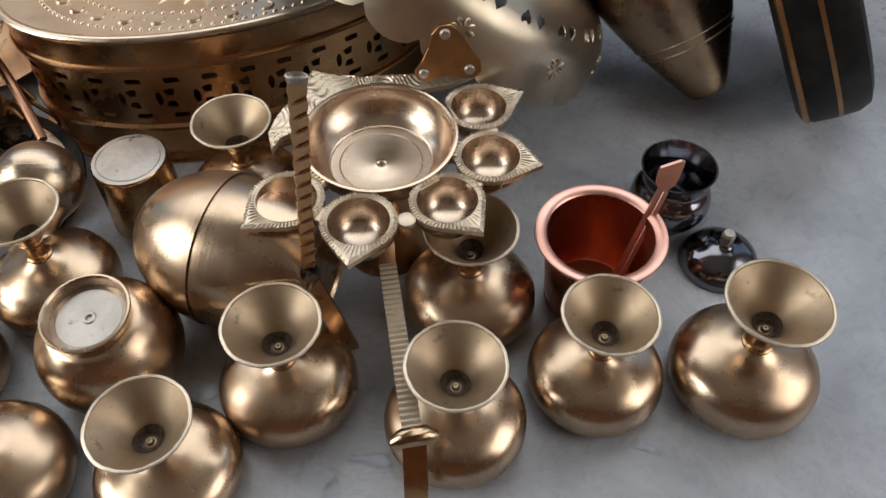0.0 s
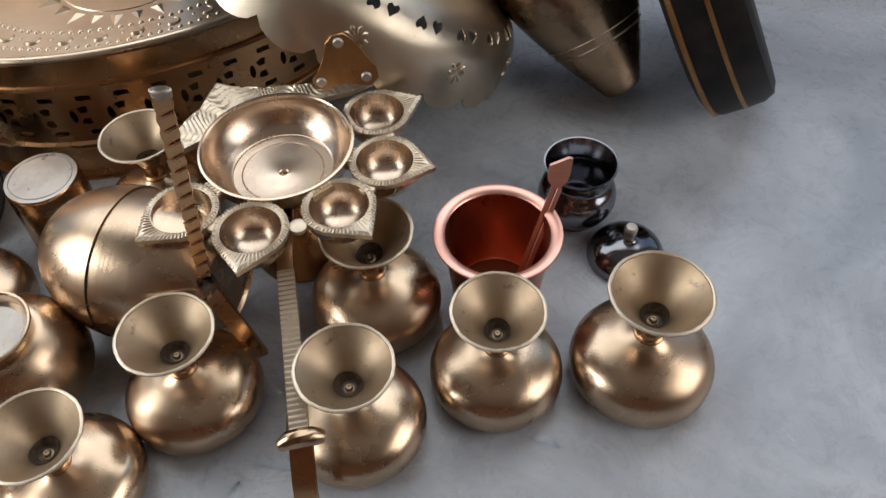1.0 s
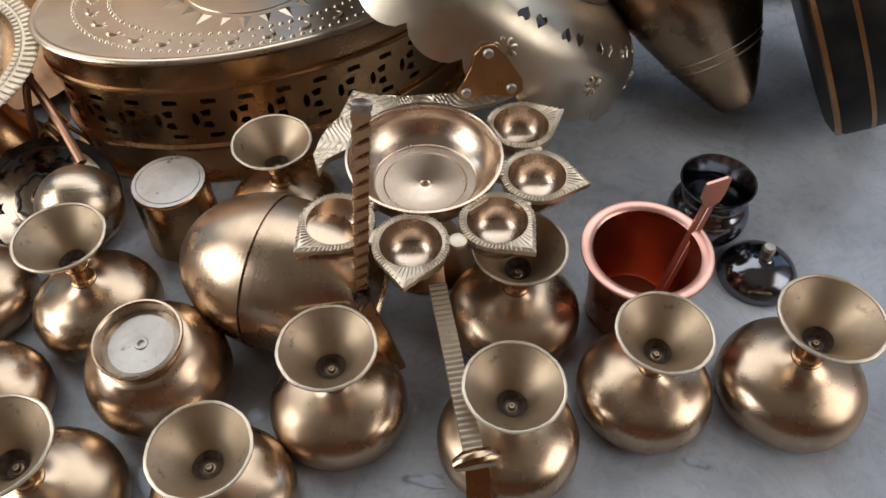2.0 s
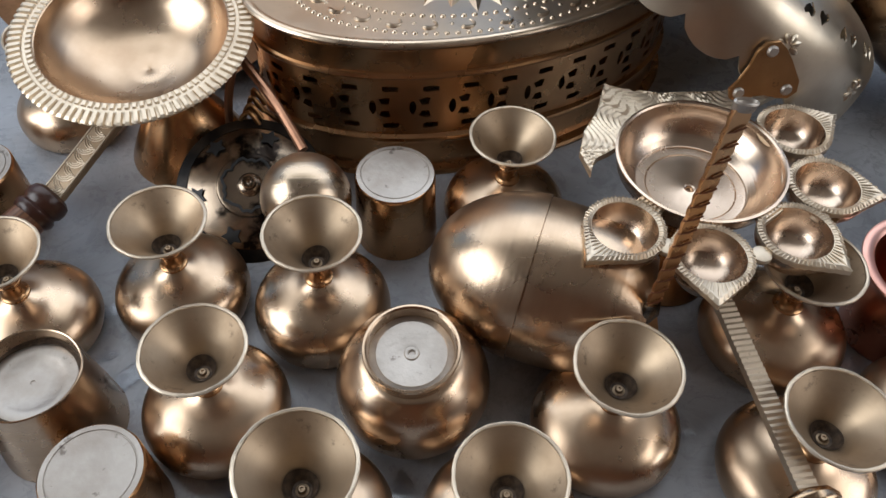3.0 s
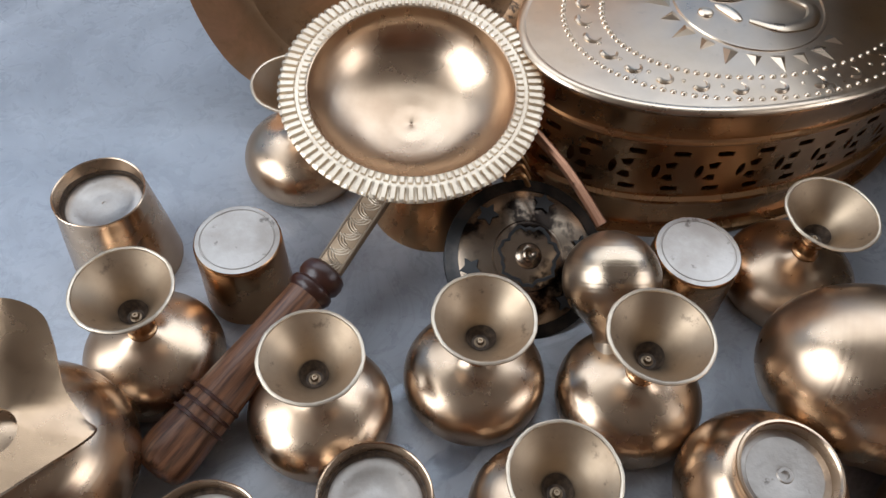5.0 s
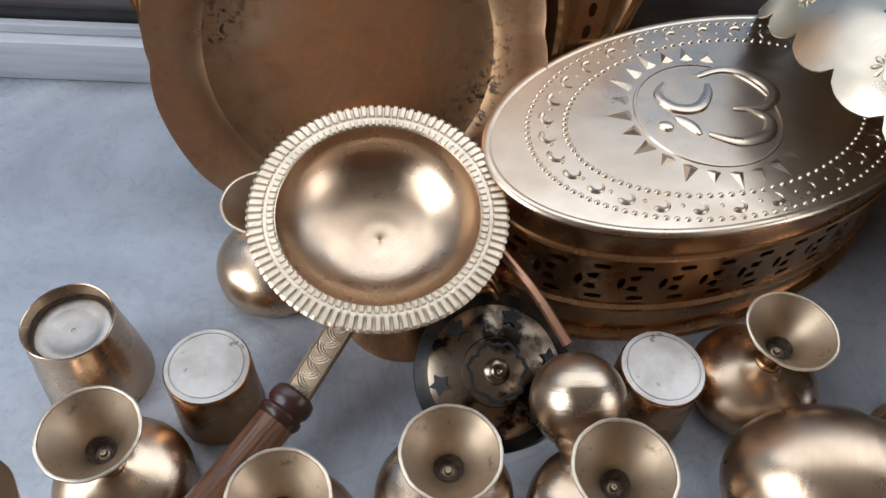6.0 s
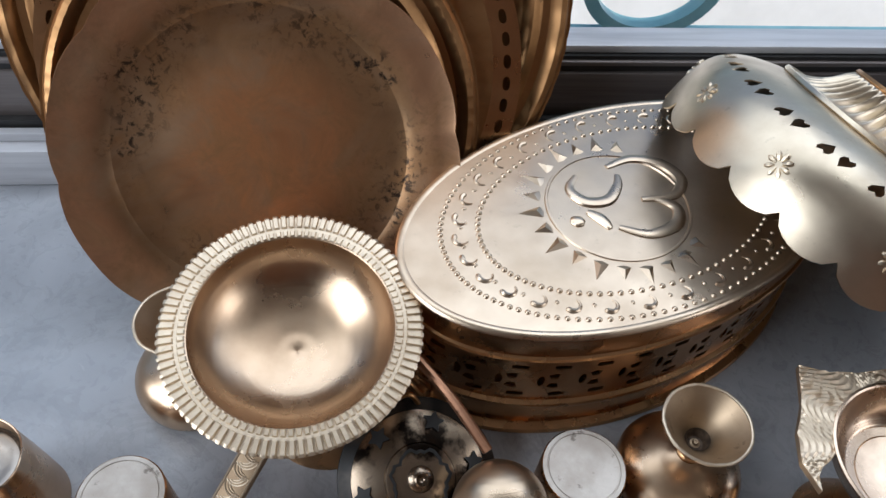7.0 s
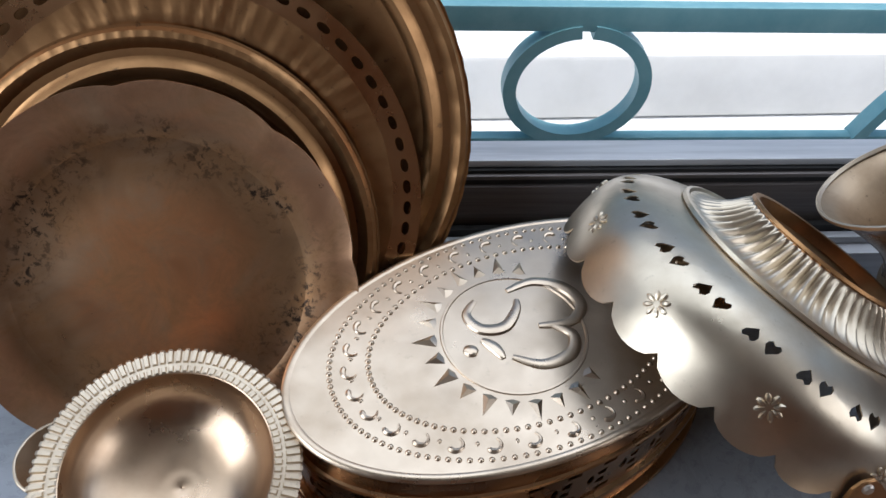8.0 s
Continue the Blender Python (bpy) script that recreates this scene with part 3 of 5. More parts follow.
def copper_spoon():
    t = thing("copper_spoon", "thin copper spoon with a spade end standing in the cup", "spoon")
    a, b = Vector((0.188, 0.437, 0.008)), Vector((0.2140, 0.4632, 0.081))
    part("stem", sweep([a + (b - a) * (i / 10) for i in range(11)], [(-0.0034, -0.0012), (0.0034, -0.0012), (0.0036, 0.0012), (0.0008, 0.0012), (0.0, 0.0004), (-0.0008, 0.0012), (-0.0036, 0.0012)], up=Vector((0, -1, 0.5))), COPPER_RIM, t)
    d = Vector((0.04, -0.02, 1)).normalized()
    s = d.cross(Vector((0, -1, 0.6))).normalized()
    n = s.cross(d)
    bm = bmesh.new()
    outl = [(-0.002, 0.0), (-0.0062, 0.007), (-0.0070, 0.015), (-0.0066, 0.0205), (0.0045, 0.0270), (0.0068, 0.0262), (0.0070, 0.014), (0.0060, 0.006), (0.002, 0.0)]
    top = [bm.verts.new(b + s * u + d * v + n * 0.001) for u, v in outl]
    low = [bm.verts.new(b + s * u + d * v - n * 0.001) for u, v in outl]
    bm.faces.new(top), bm.faces.new(low[::-1])
    for i in range(len(outl)):
        j = (i + 1) % len(outl)
        bm.faces.new((top[i], low[i], low[j], top[j]))
    part("spade_end", bm, COPPER_RIM, t)
    part("ladle_bowl", lathe([(0.0, 0.0), (0.006, 0.001), (0.009, 0.004), (0.0085, 0.004), (0.0055, 0.0018), (0.0, 0.001)], 24), COPPER, t).matrix_basis = pose(0.185, 0.4345, 0.0045)
    return t


copper_spoon()


def steel_pot(m):
    t = thing("steel_pot", "small dark polished metal pot with a flared mouth", "pot", m)
    out = smooth_rows([(0.0165, 0.0), (0.0175, 0.003), (0.0240, 0.009), (0.0285, 0.0185), (0.0268, 0.0275), (0.0215, 0.0335), (0.0225, 0.0385), (0.0262, 0.0455)], 5)
    part("body", lathe([(0.0, 0.0)] + out + [(0.0262, 0.0463), (0.0250, 0.0462)] + smooth_rows([(0.0250, 0.0462), (0.0208, 0.0385), (0.0195, 0.0335), (0.0245, 0.0265), (0.020, 0.008), (0.0, 0.004)], 4), 64), STEEL, t)
    return t


steel_pot(pose(0.2395, 0.5095, 0.0003) @ Matrix.Diagonal((1.0, 1.0, 1.22, 1)))


def steel_lid(m):
    t = thing("domed_cover", "dark polished domed cover with a small pale knob", "cover", m)
    part("dome", lathe([(0.0, 0.001), (0.026, 0.001), (0.0278, 0.0)] + smooth_rows([(0.0282, 0.0012), (0.0268, 0.005), (0.0225, 0.0100), (0.0140, 0.0138), (0.0062, 0.0155), (0.0045, 0.0165)], 4) + [(0.0, 0.0165)], 56), STEEL, t)
    part("knob", lathe([(0.0038, 0.0164), (0.0036, 0.019), (0.0046, 0.0205), (0.0048, 0.0235), (0.0036, 0.0250), (0.0, 0.0252)], 28), BRASS_DISC, t, "pale grey knob")
    return t


steel_lid(pose(0.2708, 0.4683, 0.0003) @ Matrix.Diagonal((0.99, 0.99, 1.30, 1)))


# ---- five-flame lamp on a foot, with a long handle ----
def aarti_lamp():
    cx, cy, zr = 0.036, 0.493, 0.103
    t = thing("five_flame_lamp", "pale cast brass lamp with wide bowl and five leaf cups", "oil lamp", pose(cx, cy, 0.0003))
    bowl = smooth_rows([(0.0475, zr), (0.0455, zr - 0.008), (0.040, zr - 0.017), (0.0335, zr - 0.0225)], 5)
    part("bowl", lathe([(0.0498, zr - 0.001), (0.0500, zr + 0.0005), (0.0485, zr + 0.0008)] + bowl + [(0.0330, zr - 0.0226), (0.0328, zr - 0.0236), (0.0275, zr - 0.0242), (0.0272, zr - 0.0250), (0.0266, zr - 0.0243), (0.0050, zr - 0.0262), (0.0034, zr - 0.0258), (0.0024, zr - 0.0262), (0.0022, zr - 0.0285), (0.0, zr - 0.0285),
                        (0.0, zr - 0.030), (0.030, zr - 0.0275), (0.040, zr - 0.021), (0.0475, zr - 0.010), (0.0498, zr - 0.001)], 80), LAMP_BRASS, t, "bright worn bowl with turned rings")
    foot = smooth_rows([(0.034, 0.0), (0.0335, 0.003), (0.024, 0.022), (0.014, 0.042), (0.0105, 0.056), (0.015, 0.0745)], 5)
    part("foot", lathe([(0.0, 0.0)] + foot, 48), BRASS_WARM, t)
    for ang, reach in ((24, 0.103), (-14.5, 0.105), (-52, 0.102), (-97, 0.104), (-135, 0.107)):
        R = pose(0, 0, zr - 0.003, 0, 0, ang)
        ring, r0, cx2 = [], 0.0225, reach - 0.0330
        for i in range(64):
            a = 2 * math.pi * i / 64
            turn = min(a, 2 * math.pi - a)
            rr = r0 / math.cos(max(0.0, math.acos(r0 / 0.0330) - turn)) + 0.0003 * math.sin(38 * a)
            ring.append((cx2 + rr * math.cos(a), rr * math.sin(a)))
        bm = bmesh.new()
        rows = [[], [], [], []]
        for (x, y), i in zip(ring, range(64)):
            a = 2 * math.pi * i / 64
            rows[0].append(bm.verts.new((x, y, -0.0022)))
            rows[1].append(bm.verts.new((x, y, 0.0010)))
            rows[2].append(bm.verts.new((cx2 + (x - cx2) * 0.90, y * 0.90, 0.0022 + 0.0004 * (i % 2))))
            rows[3].append(bm.verts.new((cx2 + 0.0182 * math.cos(a), 0.0182 * math.sin(a), 0.0012)))
        inner = [(0.0180, -0.0012), (0.0175, -0.0045), (0.0161, -0.0088), (0.0136, -0.0126), (0.0104, -0.0152), (0.0066, -0.0167), (0.003, -0.0173)]
        for r, z in inner:
            rows.append([bm.verts.new((cx2 + r * math.cos(2 * math.pi * i / 64), r * math.sin(2 * math.pi * i / 64), z)) for i in range(64)])
        mid = bm.verts.new((cx2, 0, -0.0174))
        for p, q in zip(rows, rows[1:]):
            for i in range(64):
                j = (i + 1) % 64
                bm.faces.new((p[i], p[j], q[j], q[i]))
        for i in range(64):
            bm.faces.new((rows[-1][i], rows[-1][(i + 1) % 64], mid))
        under = [rows[0]]
        for r, z in ((0.0212, -0.008), (0.0165, -0.0158), (0.010, -0.0192)):
            under.append([bm.verts.new((cx2 + r * math.cos(2 * math.pi * i / 64), r * math.sin(2 * math.pi * i / 64), z)) for i in range(64)])
        for p, q in zip(under, under[1:]):
            for i in range(64):
                j = (i + 1) % 64
                bm.faces.new((p[j], p[i], q[i], q[j]))
        bm.faces.new(under[-1])
        cup = part("leaf_cup", bm, LAMP_BRASS, t, "leaf-shaped wick cup with a roped edge", 30)
        cup.data.materials.append(BRASS_RIM)
        for fa in cup.data.polygons:
            if math.hypot(fa.center.x - cx2, fa.center.y) > 0.0182 and fa.center.z > -0.003:
                fa.material_index = 1
        cup.matrix_basis = R
        # roped, leaf-veined border
        bm = bmesh.new()
        for i in range(64):
            (x0, y0), (x1, y1) = ring[i], (cx2 + 0.0186 * math.cos(2 * math.pi * (i + 0.6) / 64), 0.0186 * math.sin(2 * math.pi * (i + 0.6) / 64))
            sweep([(x0 * 0.99 + x1 * 0.01, y0 * 0.99 + y1 * 0.01, 0.0014), (x0 * 0.45 + x1 * 0.55, y0 * 0.45 + y1 * 0.55, 0.0024), (x1, y1, 0.0016)], circle(0.00045, 5), bm=bm)
        part("rope_border", bm, BRASS_RIM, cup, "pale engraved border")
        bm = bmesh.new()
        for y in (-0.006, -0.003, 0.0, 0.003, 0.006):
            sweep([(0.0478, y, 0.0003), (0.052, y * 0.9, 0.0012)], circle(0.0016, 6), bm=bm)
        box(bm, 0.0465, 0.053, -0.0078, 0.0078, -0.004, 0.0003)
        part("bridge", bm, BRASS_RIM, cup)
    # links between neighbouring cups
    for a0, a1 in ((24, -14.5), (-14.5, -52), (-97, -135), (-52, -97)):
        a = radians((a0 + a1) / 2)
        part("link", lathe([(0.0, -0.004), (0.0050, -0.004), (0.0058, -0.002), (0.0054, -0.0004), (0.0040, 0.0), (0.0, 0.0)], 18), BRASS_RIM, t, "", 20).matrix_basis = pose(0.0705 * math.cos(a), 0.0705 * math.sin(a), zr - 0.003)
    # flame crest behind the bowl
    outer = [(-0.066, -0.013), (-0.0705, 0.004), (-0.066, 0.022), (-0.056, 0.040), (-0.048, 0.0655), (-0.030, 0.0600), (-0.012, 0.0585), (0.012, 0.0600), (0.034, 0.0630), (0.054, 0.0630), (0.062, 0.0600), (0.046, 0.0500)]
    arc = [(0.0490 * math.cos(radians(a)), 0.0490 * math.sin(radians(a))) for a in range(62, 172, 6)]
    outl = outer + arc + [(-0.054, 0.004), (-0.060, 0.0005), (-0.0635, -0.004)]
    def crest(u, v, d):
        r = math.hypot(u, v)
        return Vector((u, v, zr - 0.001 - d + 0.0007 * math.sin(1500 * (r + 0.012 * math.sin(7 * math.atan2(v, u)))) * (1 if d == 0 else 0)))
    inn = [(x * 0.0012 - 0.075, y * 0.0012 - 0.016) for x in range(123) for y in range(72)]
    part("crest", sheet_with_holes(outl, [], [p for p in inn if inside(p, outl)], crest, 0.004), BRASS_RIM, t, "engraved flame-shaped crest", 70)
    # handle: notched bar, joint and snake-hood end
    bm = bmesh.new()
    pts = [Vector((0.006 + 0.017 * k / 96, -0.075 - 0.111 * k / 96, 0.066 - 0.002 * k / 96 + (0.0007 if k % 3 == 0 else 0))) for k in range(97)]
    sweep(pts, [(-0.0052, -0.0025), (0.0052, -0.0025), (0.0052, 0.0022), (-0.0052, 0.0022)], bm=bm)
    handle = part("handle", bm, BRASS_RIM, t, "long notched handle bar", 25)
    part("handle_root", sweep(spline([(0.002, -0.02, 0.070), (0.004, -0.05, 0.071), (0.006, -0.0755, 0.0665)], 5), [(-0.005, -0.0025), (0.005, -0.0025), (0.005, 0.0025), (-0.005, 0.0025)]), BRASS_WARM, handle)
    part("handle_knuckle", sweep([(0.013, -0.190, 0.064), (0.018, -0.189, 0.067), (0.024, -0.188, 0.0675), (0.030, -0.187, 0.067), (0.035, -0.186, 0.064)], circle(0.0046, 10), scales=[0.8, 1.15, 1.2, 1.15, 0.8]), VASE_BRASS, handle)
    part("handle_tail", sweep(spline([(0.024, -0.190, 0.064), (0.0245, -0.205, 0.050), (0.0245, -0.214, 0.030), (0.024, -0.219, 0.002)], 6), [(-0.0062, -0.0022), (0.0062, -0.0022), (0.0062, 0.0022), (-0.0062, 0.0022)], up=Vector((0, -1, 0.3))), BRASS_WARM, handle)
    return t


aarti_lamp()


def twisted_strip():
    t = thing("twisted_strip", "narrow twisted brass strip leaning by the lamp, hollow at its top", "metal strip")
    top = [Vector((-0.003 + 0.011 * k / 30, 0.405 + 0.014 * k / 30, 0.072 + 0.133 * k / 30)) for k in range(31)]
    bm = sweep(top, [(-0.0052, -0.0016), (0.0052, -0.0016), (0.0056, 0.0), (0.0052, 0.0016), (-0.0052, 0.0016), (-0.0056, 0.0)], up=Vector((0.25, -1, 0)), scales=[0.60 + 0.006 * k + 0.14 * (k % 2) for k in range(31)])
    part("shaft", bm, BRASS_WARM, t, "ridged amber-coloured shaft", 20)
    for k in range(1, 15):
        f = (k + 0.3) / 15.5
        c = Vector((-0.003 + 0.011 * f, 0.405 + 0.014 * f, 0.072 + 0.133 * f))
        w = 0.0040 + 0.0008 * f
        part("twist_line", sweep([c + Vector((-w, -0.0016, -0.0016)), c + Vector((0, -0.0022, 0)), c + Vector((w, -0.0010, 0.0016))], circle(0.0006, 5)), COPPER_OLD, t)
    part("tip", lathe([(0.0052, 0.0), (0.0056, 0.004), (0.0046, 0.0046), (0.0040, 0.003), (0.0, 0.001)], 20), BRASS_DISC, t).matrix_basis = pose(0.0082, 0.4192, 0.2045, 0, 4, 0) @ Matrix.Diagonal((1, 0.55, 1, 1))
    part("joint", sweep([(-0.006, 0.4035, 0.062), (-0.003, 0.405, 0.072), (-0.002, 0.406, 0.080)], circle(0.007, 10, 0.004), scales=[0.6, 1, 0.7], up=Vector((0.3, -1, 0))), SOOT, t)
    part("leg", sweep([(-0.004, 0.405, 0.071), (0.006, 0.402, 0.036), (0.0150, 0.3985, 0.0025)], [(-0.0055, -0.002), (0.0055, -0.002), (0.0055, 0.002), (-0.0055, 0.002)], up=Vector((0.2, -1, 0))), BRASS_WARM, t)
    return t


twisted_strip()


# ---- water left on the marble ----
def puddle(x, y, size, seed):
    rnd = random.Random(seed)
    ph = [rnd.uniform(0, 6.28) for _ in range(5)]
    st = rnd.uniform(0.35, 0.6)
    bm = bmesh.new()
    rows = []
    for f, z in ((1.0, 0.00005), (0.93, 0.0005), (0.6, 0.0007)):
        ring = []
        for i in range(48):
            a = 2 * math.pi * i / 48
            r = size * f * (1 + 0.30 * math.sin(2 * a + ph[0]) + 0.18 * math.sin(3 * a + ph[1]) + 0.10 * math.sin(5 * a + ph[2]) + 0.06 * math.sin(9 * a + ph[3]))
            ring.append(bm.verts.new((r * math.cos(a), r * math.sin(a) * st, z)))
        rows.append(ring)
    for p, q in zip(rows, rows[1:]):
        for i in range(48):
            bm.faces.new((p[i], p[(i + 1) % 48], q[(i + 1) % 48], q[i]))
    bm.faces.new(rows[-1])
    bm.faces.new(rows[0][::-1])
    ob = link_mesh("water_puddle", bm, WATER)
    ob.matrix_basis = pose(x, y, 0.0002, 0, 0, rnd.uniform(0, 180))
    return tagged(ob, "thin irregular film of water on the marble", "puddle", "water films")


for k, (x, y, s) in enumerate(((-0.318, 0.452, 0.012), (-0.293, 0.408, 0.020), (-0.322, 0.415, 0.010), (-0.232, 0.335, 0.014), (0.033, 0.322, 0.012), (-0.075, 0.367, 0.013), (-0.135, 0.330, 0.013), (0.010, 0.300, 0.010), (-0.428, 0.405, 0.010), (0.030, 0.369, 0.0060), (0.195, 0.329, 0.0070))):
    puddle(x, y, s, 11 + k)


# ---- long-handled incense dish ----
def incense_dish():
    m = Matrix.Translation((-0.317, 0.5995, 0.1068)) @ pose(0, 0, 0, 10.0, 0, 0)
    t = thing("incense_dish", "brass incense dish with fluted rim, cone foot and wooden handle", "incense dish")
    d = smooth_rows([(0.0616, 0.0), (0.0588, -0.010), (0.0495, -0.0225), (0.0340, -0.0325), (0.0165, -0.0370), (0.0085, -0.0379)], 6) + [(0.0016, -0.0381), (0.0009, -0.0384), (0.0, -0.0388)]
    under = [(0.0, -0.0402), (0.017, -0.039), (0.034, -0.0345), (0.0495, -0.0240), (0.0602, -0.0105), (0.0624, -0.0020)]
    bowl = part("bowl", lathe([(0.0626, -0.0015), (0.0626, 0.0006)] + d + under + [(0.0626, -0.0015)], 96), BRASS, t)
    bowl.matrix_basis = m
    rim = [(0.0622, -0.0015), (0.0622, 0.0008), (0.0630, 0.0014), (0.0664, 0.0012), (0.0670, 0.0003), (0.0688, 0.0003), (0.0695, 0.0014), (0.0772, 0.0010), (0.0787, 0.0000), (0.0782, -0.0014), (0.0622, -0.0015)]
    def flute(a, k, r, z):
        n = math.sin(92 * a)
        if 6 <= k <= 8:
            return r + (0.0003 if n > 0 else -0.0003) * (k >= 8), z + (0.0003 if n > -0.45 else -0.0014)
        if k in (2, 3):
            return r, z + (0.0003 if math.sin(92 * a + 1.0) > -0.3 else -0.0009)
        return r, z
    part("fluted_rim", lathe(rim, 736, wave=flute), BRASS_RIM, bowl, "pale rim of radial flutes", 25)
    cone = smooth_rows([(0.0440, 0.0), (0.0436, 0.003), (0.0330, 0.026), (0.0210, 0.046), (0.0170, 0.0610)], 4)
    part("foot", lathe([(0.042, 0.0)] + cone + [(0.014, 0.0655)], 64), BRASS_WARM, t).matrix_basis = pose(-0.300, 0.600, 0.0003)
    a, b = Vector((-0.3305, 0.560, 0.0660)), Vector((-0.3645, 0.5095, 0.0420))
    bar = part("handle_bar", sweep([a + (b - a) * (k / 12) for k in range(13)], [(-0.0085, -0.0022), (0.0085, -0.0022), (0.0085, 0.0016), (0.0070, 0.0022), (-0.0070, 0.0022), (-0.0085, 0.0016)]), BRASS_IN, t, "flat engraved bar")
    d0 = (b - a).normalized()
    s0 = d0.cross(Vector((0, 0, 1))).normalized()
    u0 = s0.cross(d0)
    bm = bmesh.new()
    for k in range(11):
        o = a + (b - a) * (0.06 + 0.082 * k)
        sg = 1 if k % 2 else -1
        for w in (1.0, 0.68, 0.36):
            sweep([o + s0 * (sg * (0.0062 * math.cos(q) * w)) + d0 * (0.0048 * math.sin(q) * w + 0.0012 * q) + u0 * 0.0021 for q in [0.40 * i for i in range(8)]], circle(0.00055, 5), bm=bm)
    for sg in (-1, 1):
        sweep([a + (b - a) * (i / 10) + s0 * (sg * 0.0074) + u0 * 0.0022 for i in range(11)], circle(0.0007, 5), bm=bm)
    part("engraving", bm, BRASS_RIM, bar, "raised scrolled engraving")
    e = Vector((-0.4475, 0.3955, 0.0175))
    axis = (e - b).normalized()
    L = (e - b).length
    rows = [(0.0, -0.002), (0.0100, -0.002), (0.0128, 0.000), (0.0140, 0.004), (0.0136, 0.008), (0.0122, 0.0098), (0.0120, 0.0108), (0.0136, 0.0125), (0.0139, 0.0150), (0.0126, 0.0180), (0.0112, 0.0195), (0.0112, 0.030)]
    body = smooth_rows([(0.0118, 0.018), (0.0120, 0.030), (0.0126, 0.055), (0.0138, 0.085), (0.0152, 0.110), (0.0163, L * 0.90), (0.0148, L * 0.965), (0.0095, L * 0.992), (0.0, L)], 5)
    rot = axis.to_track_quat("Z", "Y").to_matrix().to_4x4()
    h = part("wooden_handle", lathe(body, 40), WOOD, t, "reddish brown turned wood")
    h.matrix_basis = Matrix.Translation(b) @ rot
    part("ferrule", lathe(rows, 40), WOOD_DARK, h, "dark turned wooden collar")
    for q in (0.66, 0.71, 0.76):
        z = L * q
        r = 0.0147 + (q - 0.66) * 0.014
        part("groove", lathe([(r - 0.001, z - 0.0011), (r + 0.0006, z - 0.0008), (r + 0.0007, z + 0.0008), (r - 0.001, z + 0.0011)], 40), WOOD_DARK, h, "burnt dark ring")
    return t


incense_dish()


# ---- oval pierced box ----
BA, BB, BROT, BC = 0.1665, 0.0935, 20.5, (-0.090, 0.685)
_tab, _len = [(0.0, 0.0)], 0.0
for _i in range(1, 721):
    _a0, _a1 = 2 * math.pi * (_i - 1) / 720, 2 * math.pi * _i / 720
    _len += math.hypot(BA * (math.cos(_a1) - math.cos(_a0)), BB * (math.sin(_a1) - math.sin(_a0)))
    _tab.append((_len, _a1))
TABLE = np.array(_tab)


def on_oval(s, out=0.0):
    a = float(np.interp(s % _len, TABLE[:, 0], TABLE[:, 1]))
    n = Vector((math.cos(a) / BA, math.sin(a) / BB, 0)).normalized()
    return Vector((BA * math.cos(a), BB * math.sin(a), 0)) + n * out


def oval_band(rows, n=180):
    """A closed band round the oval from (offset, z) rows."""
    bm = bmesh.new()
    rings = []
    for o, z in rows:
        rings.append([bm.verts.new(on_oval(_len * i / n, o) + Vector((0, 0, z))) for i in range(n)])
    for p, q in zip(rings, rings[1:]):
        for i in range(n):
            bm.faces.new((p[i], p[(i + 1) % n], q[(i + 1) % n], q[i]))
    return bm, rings


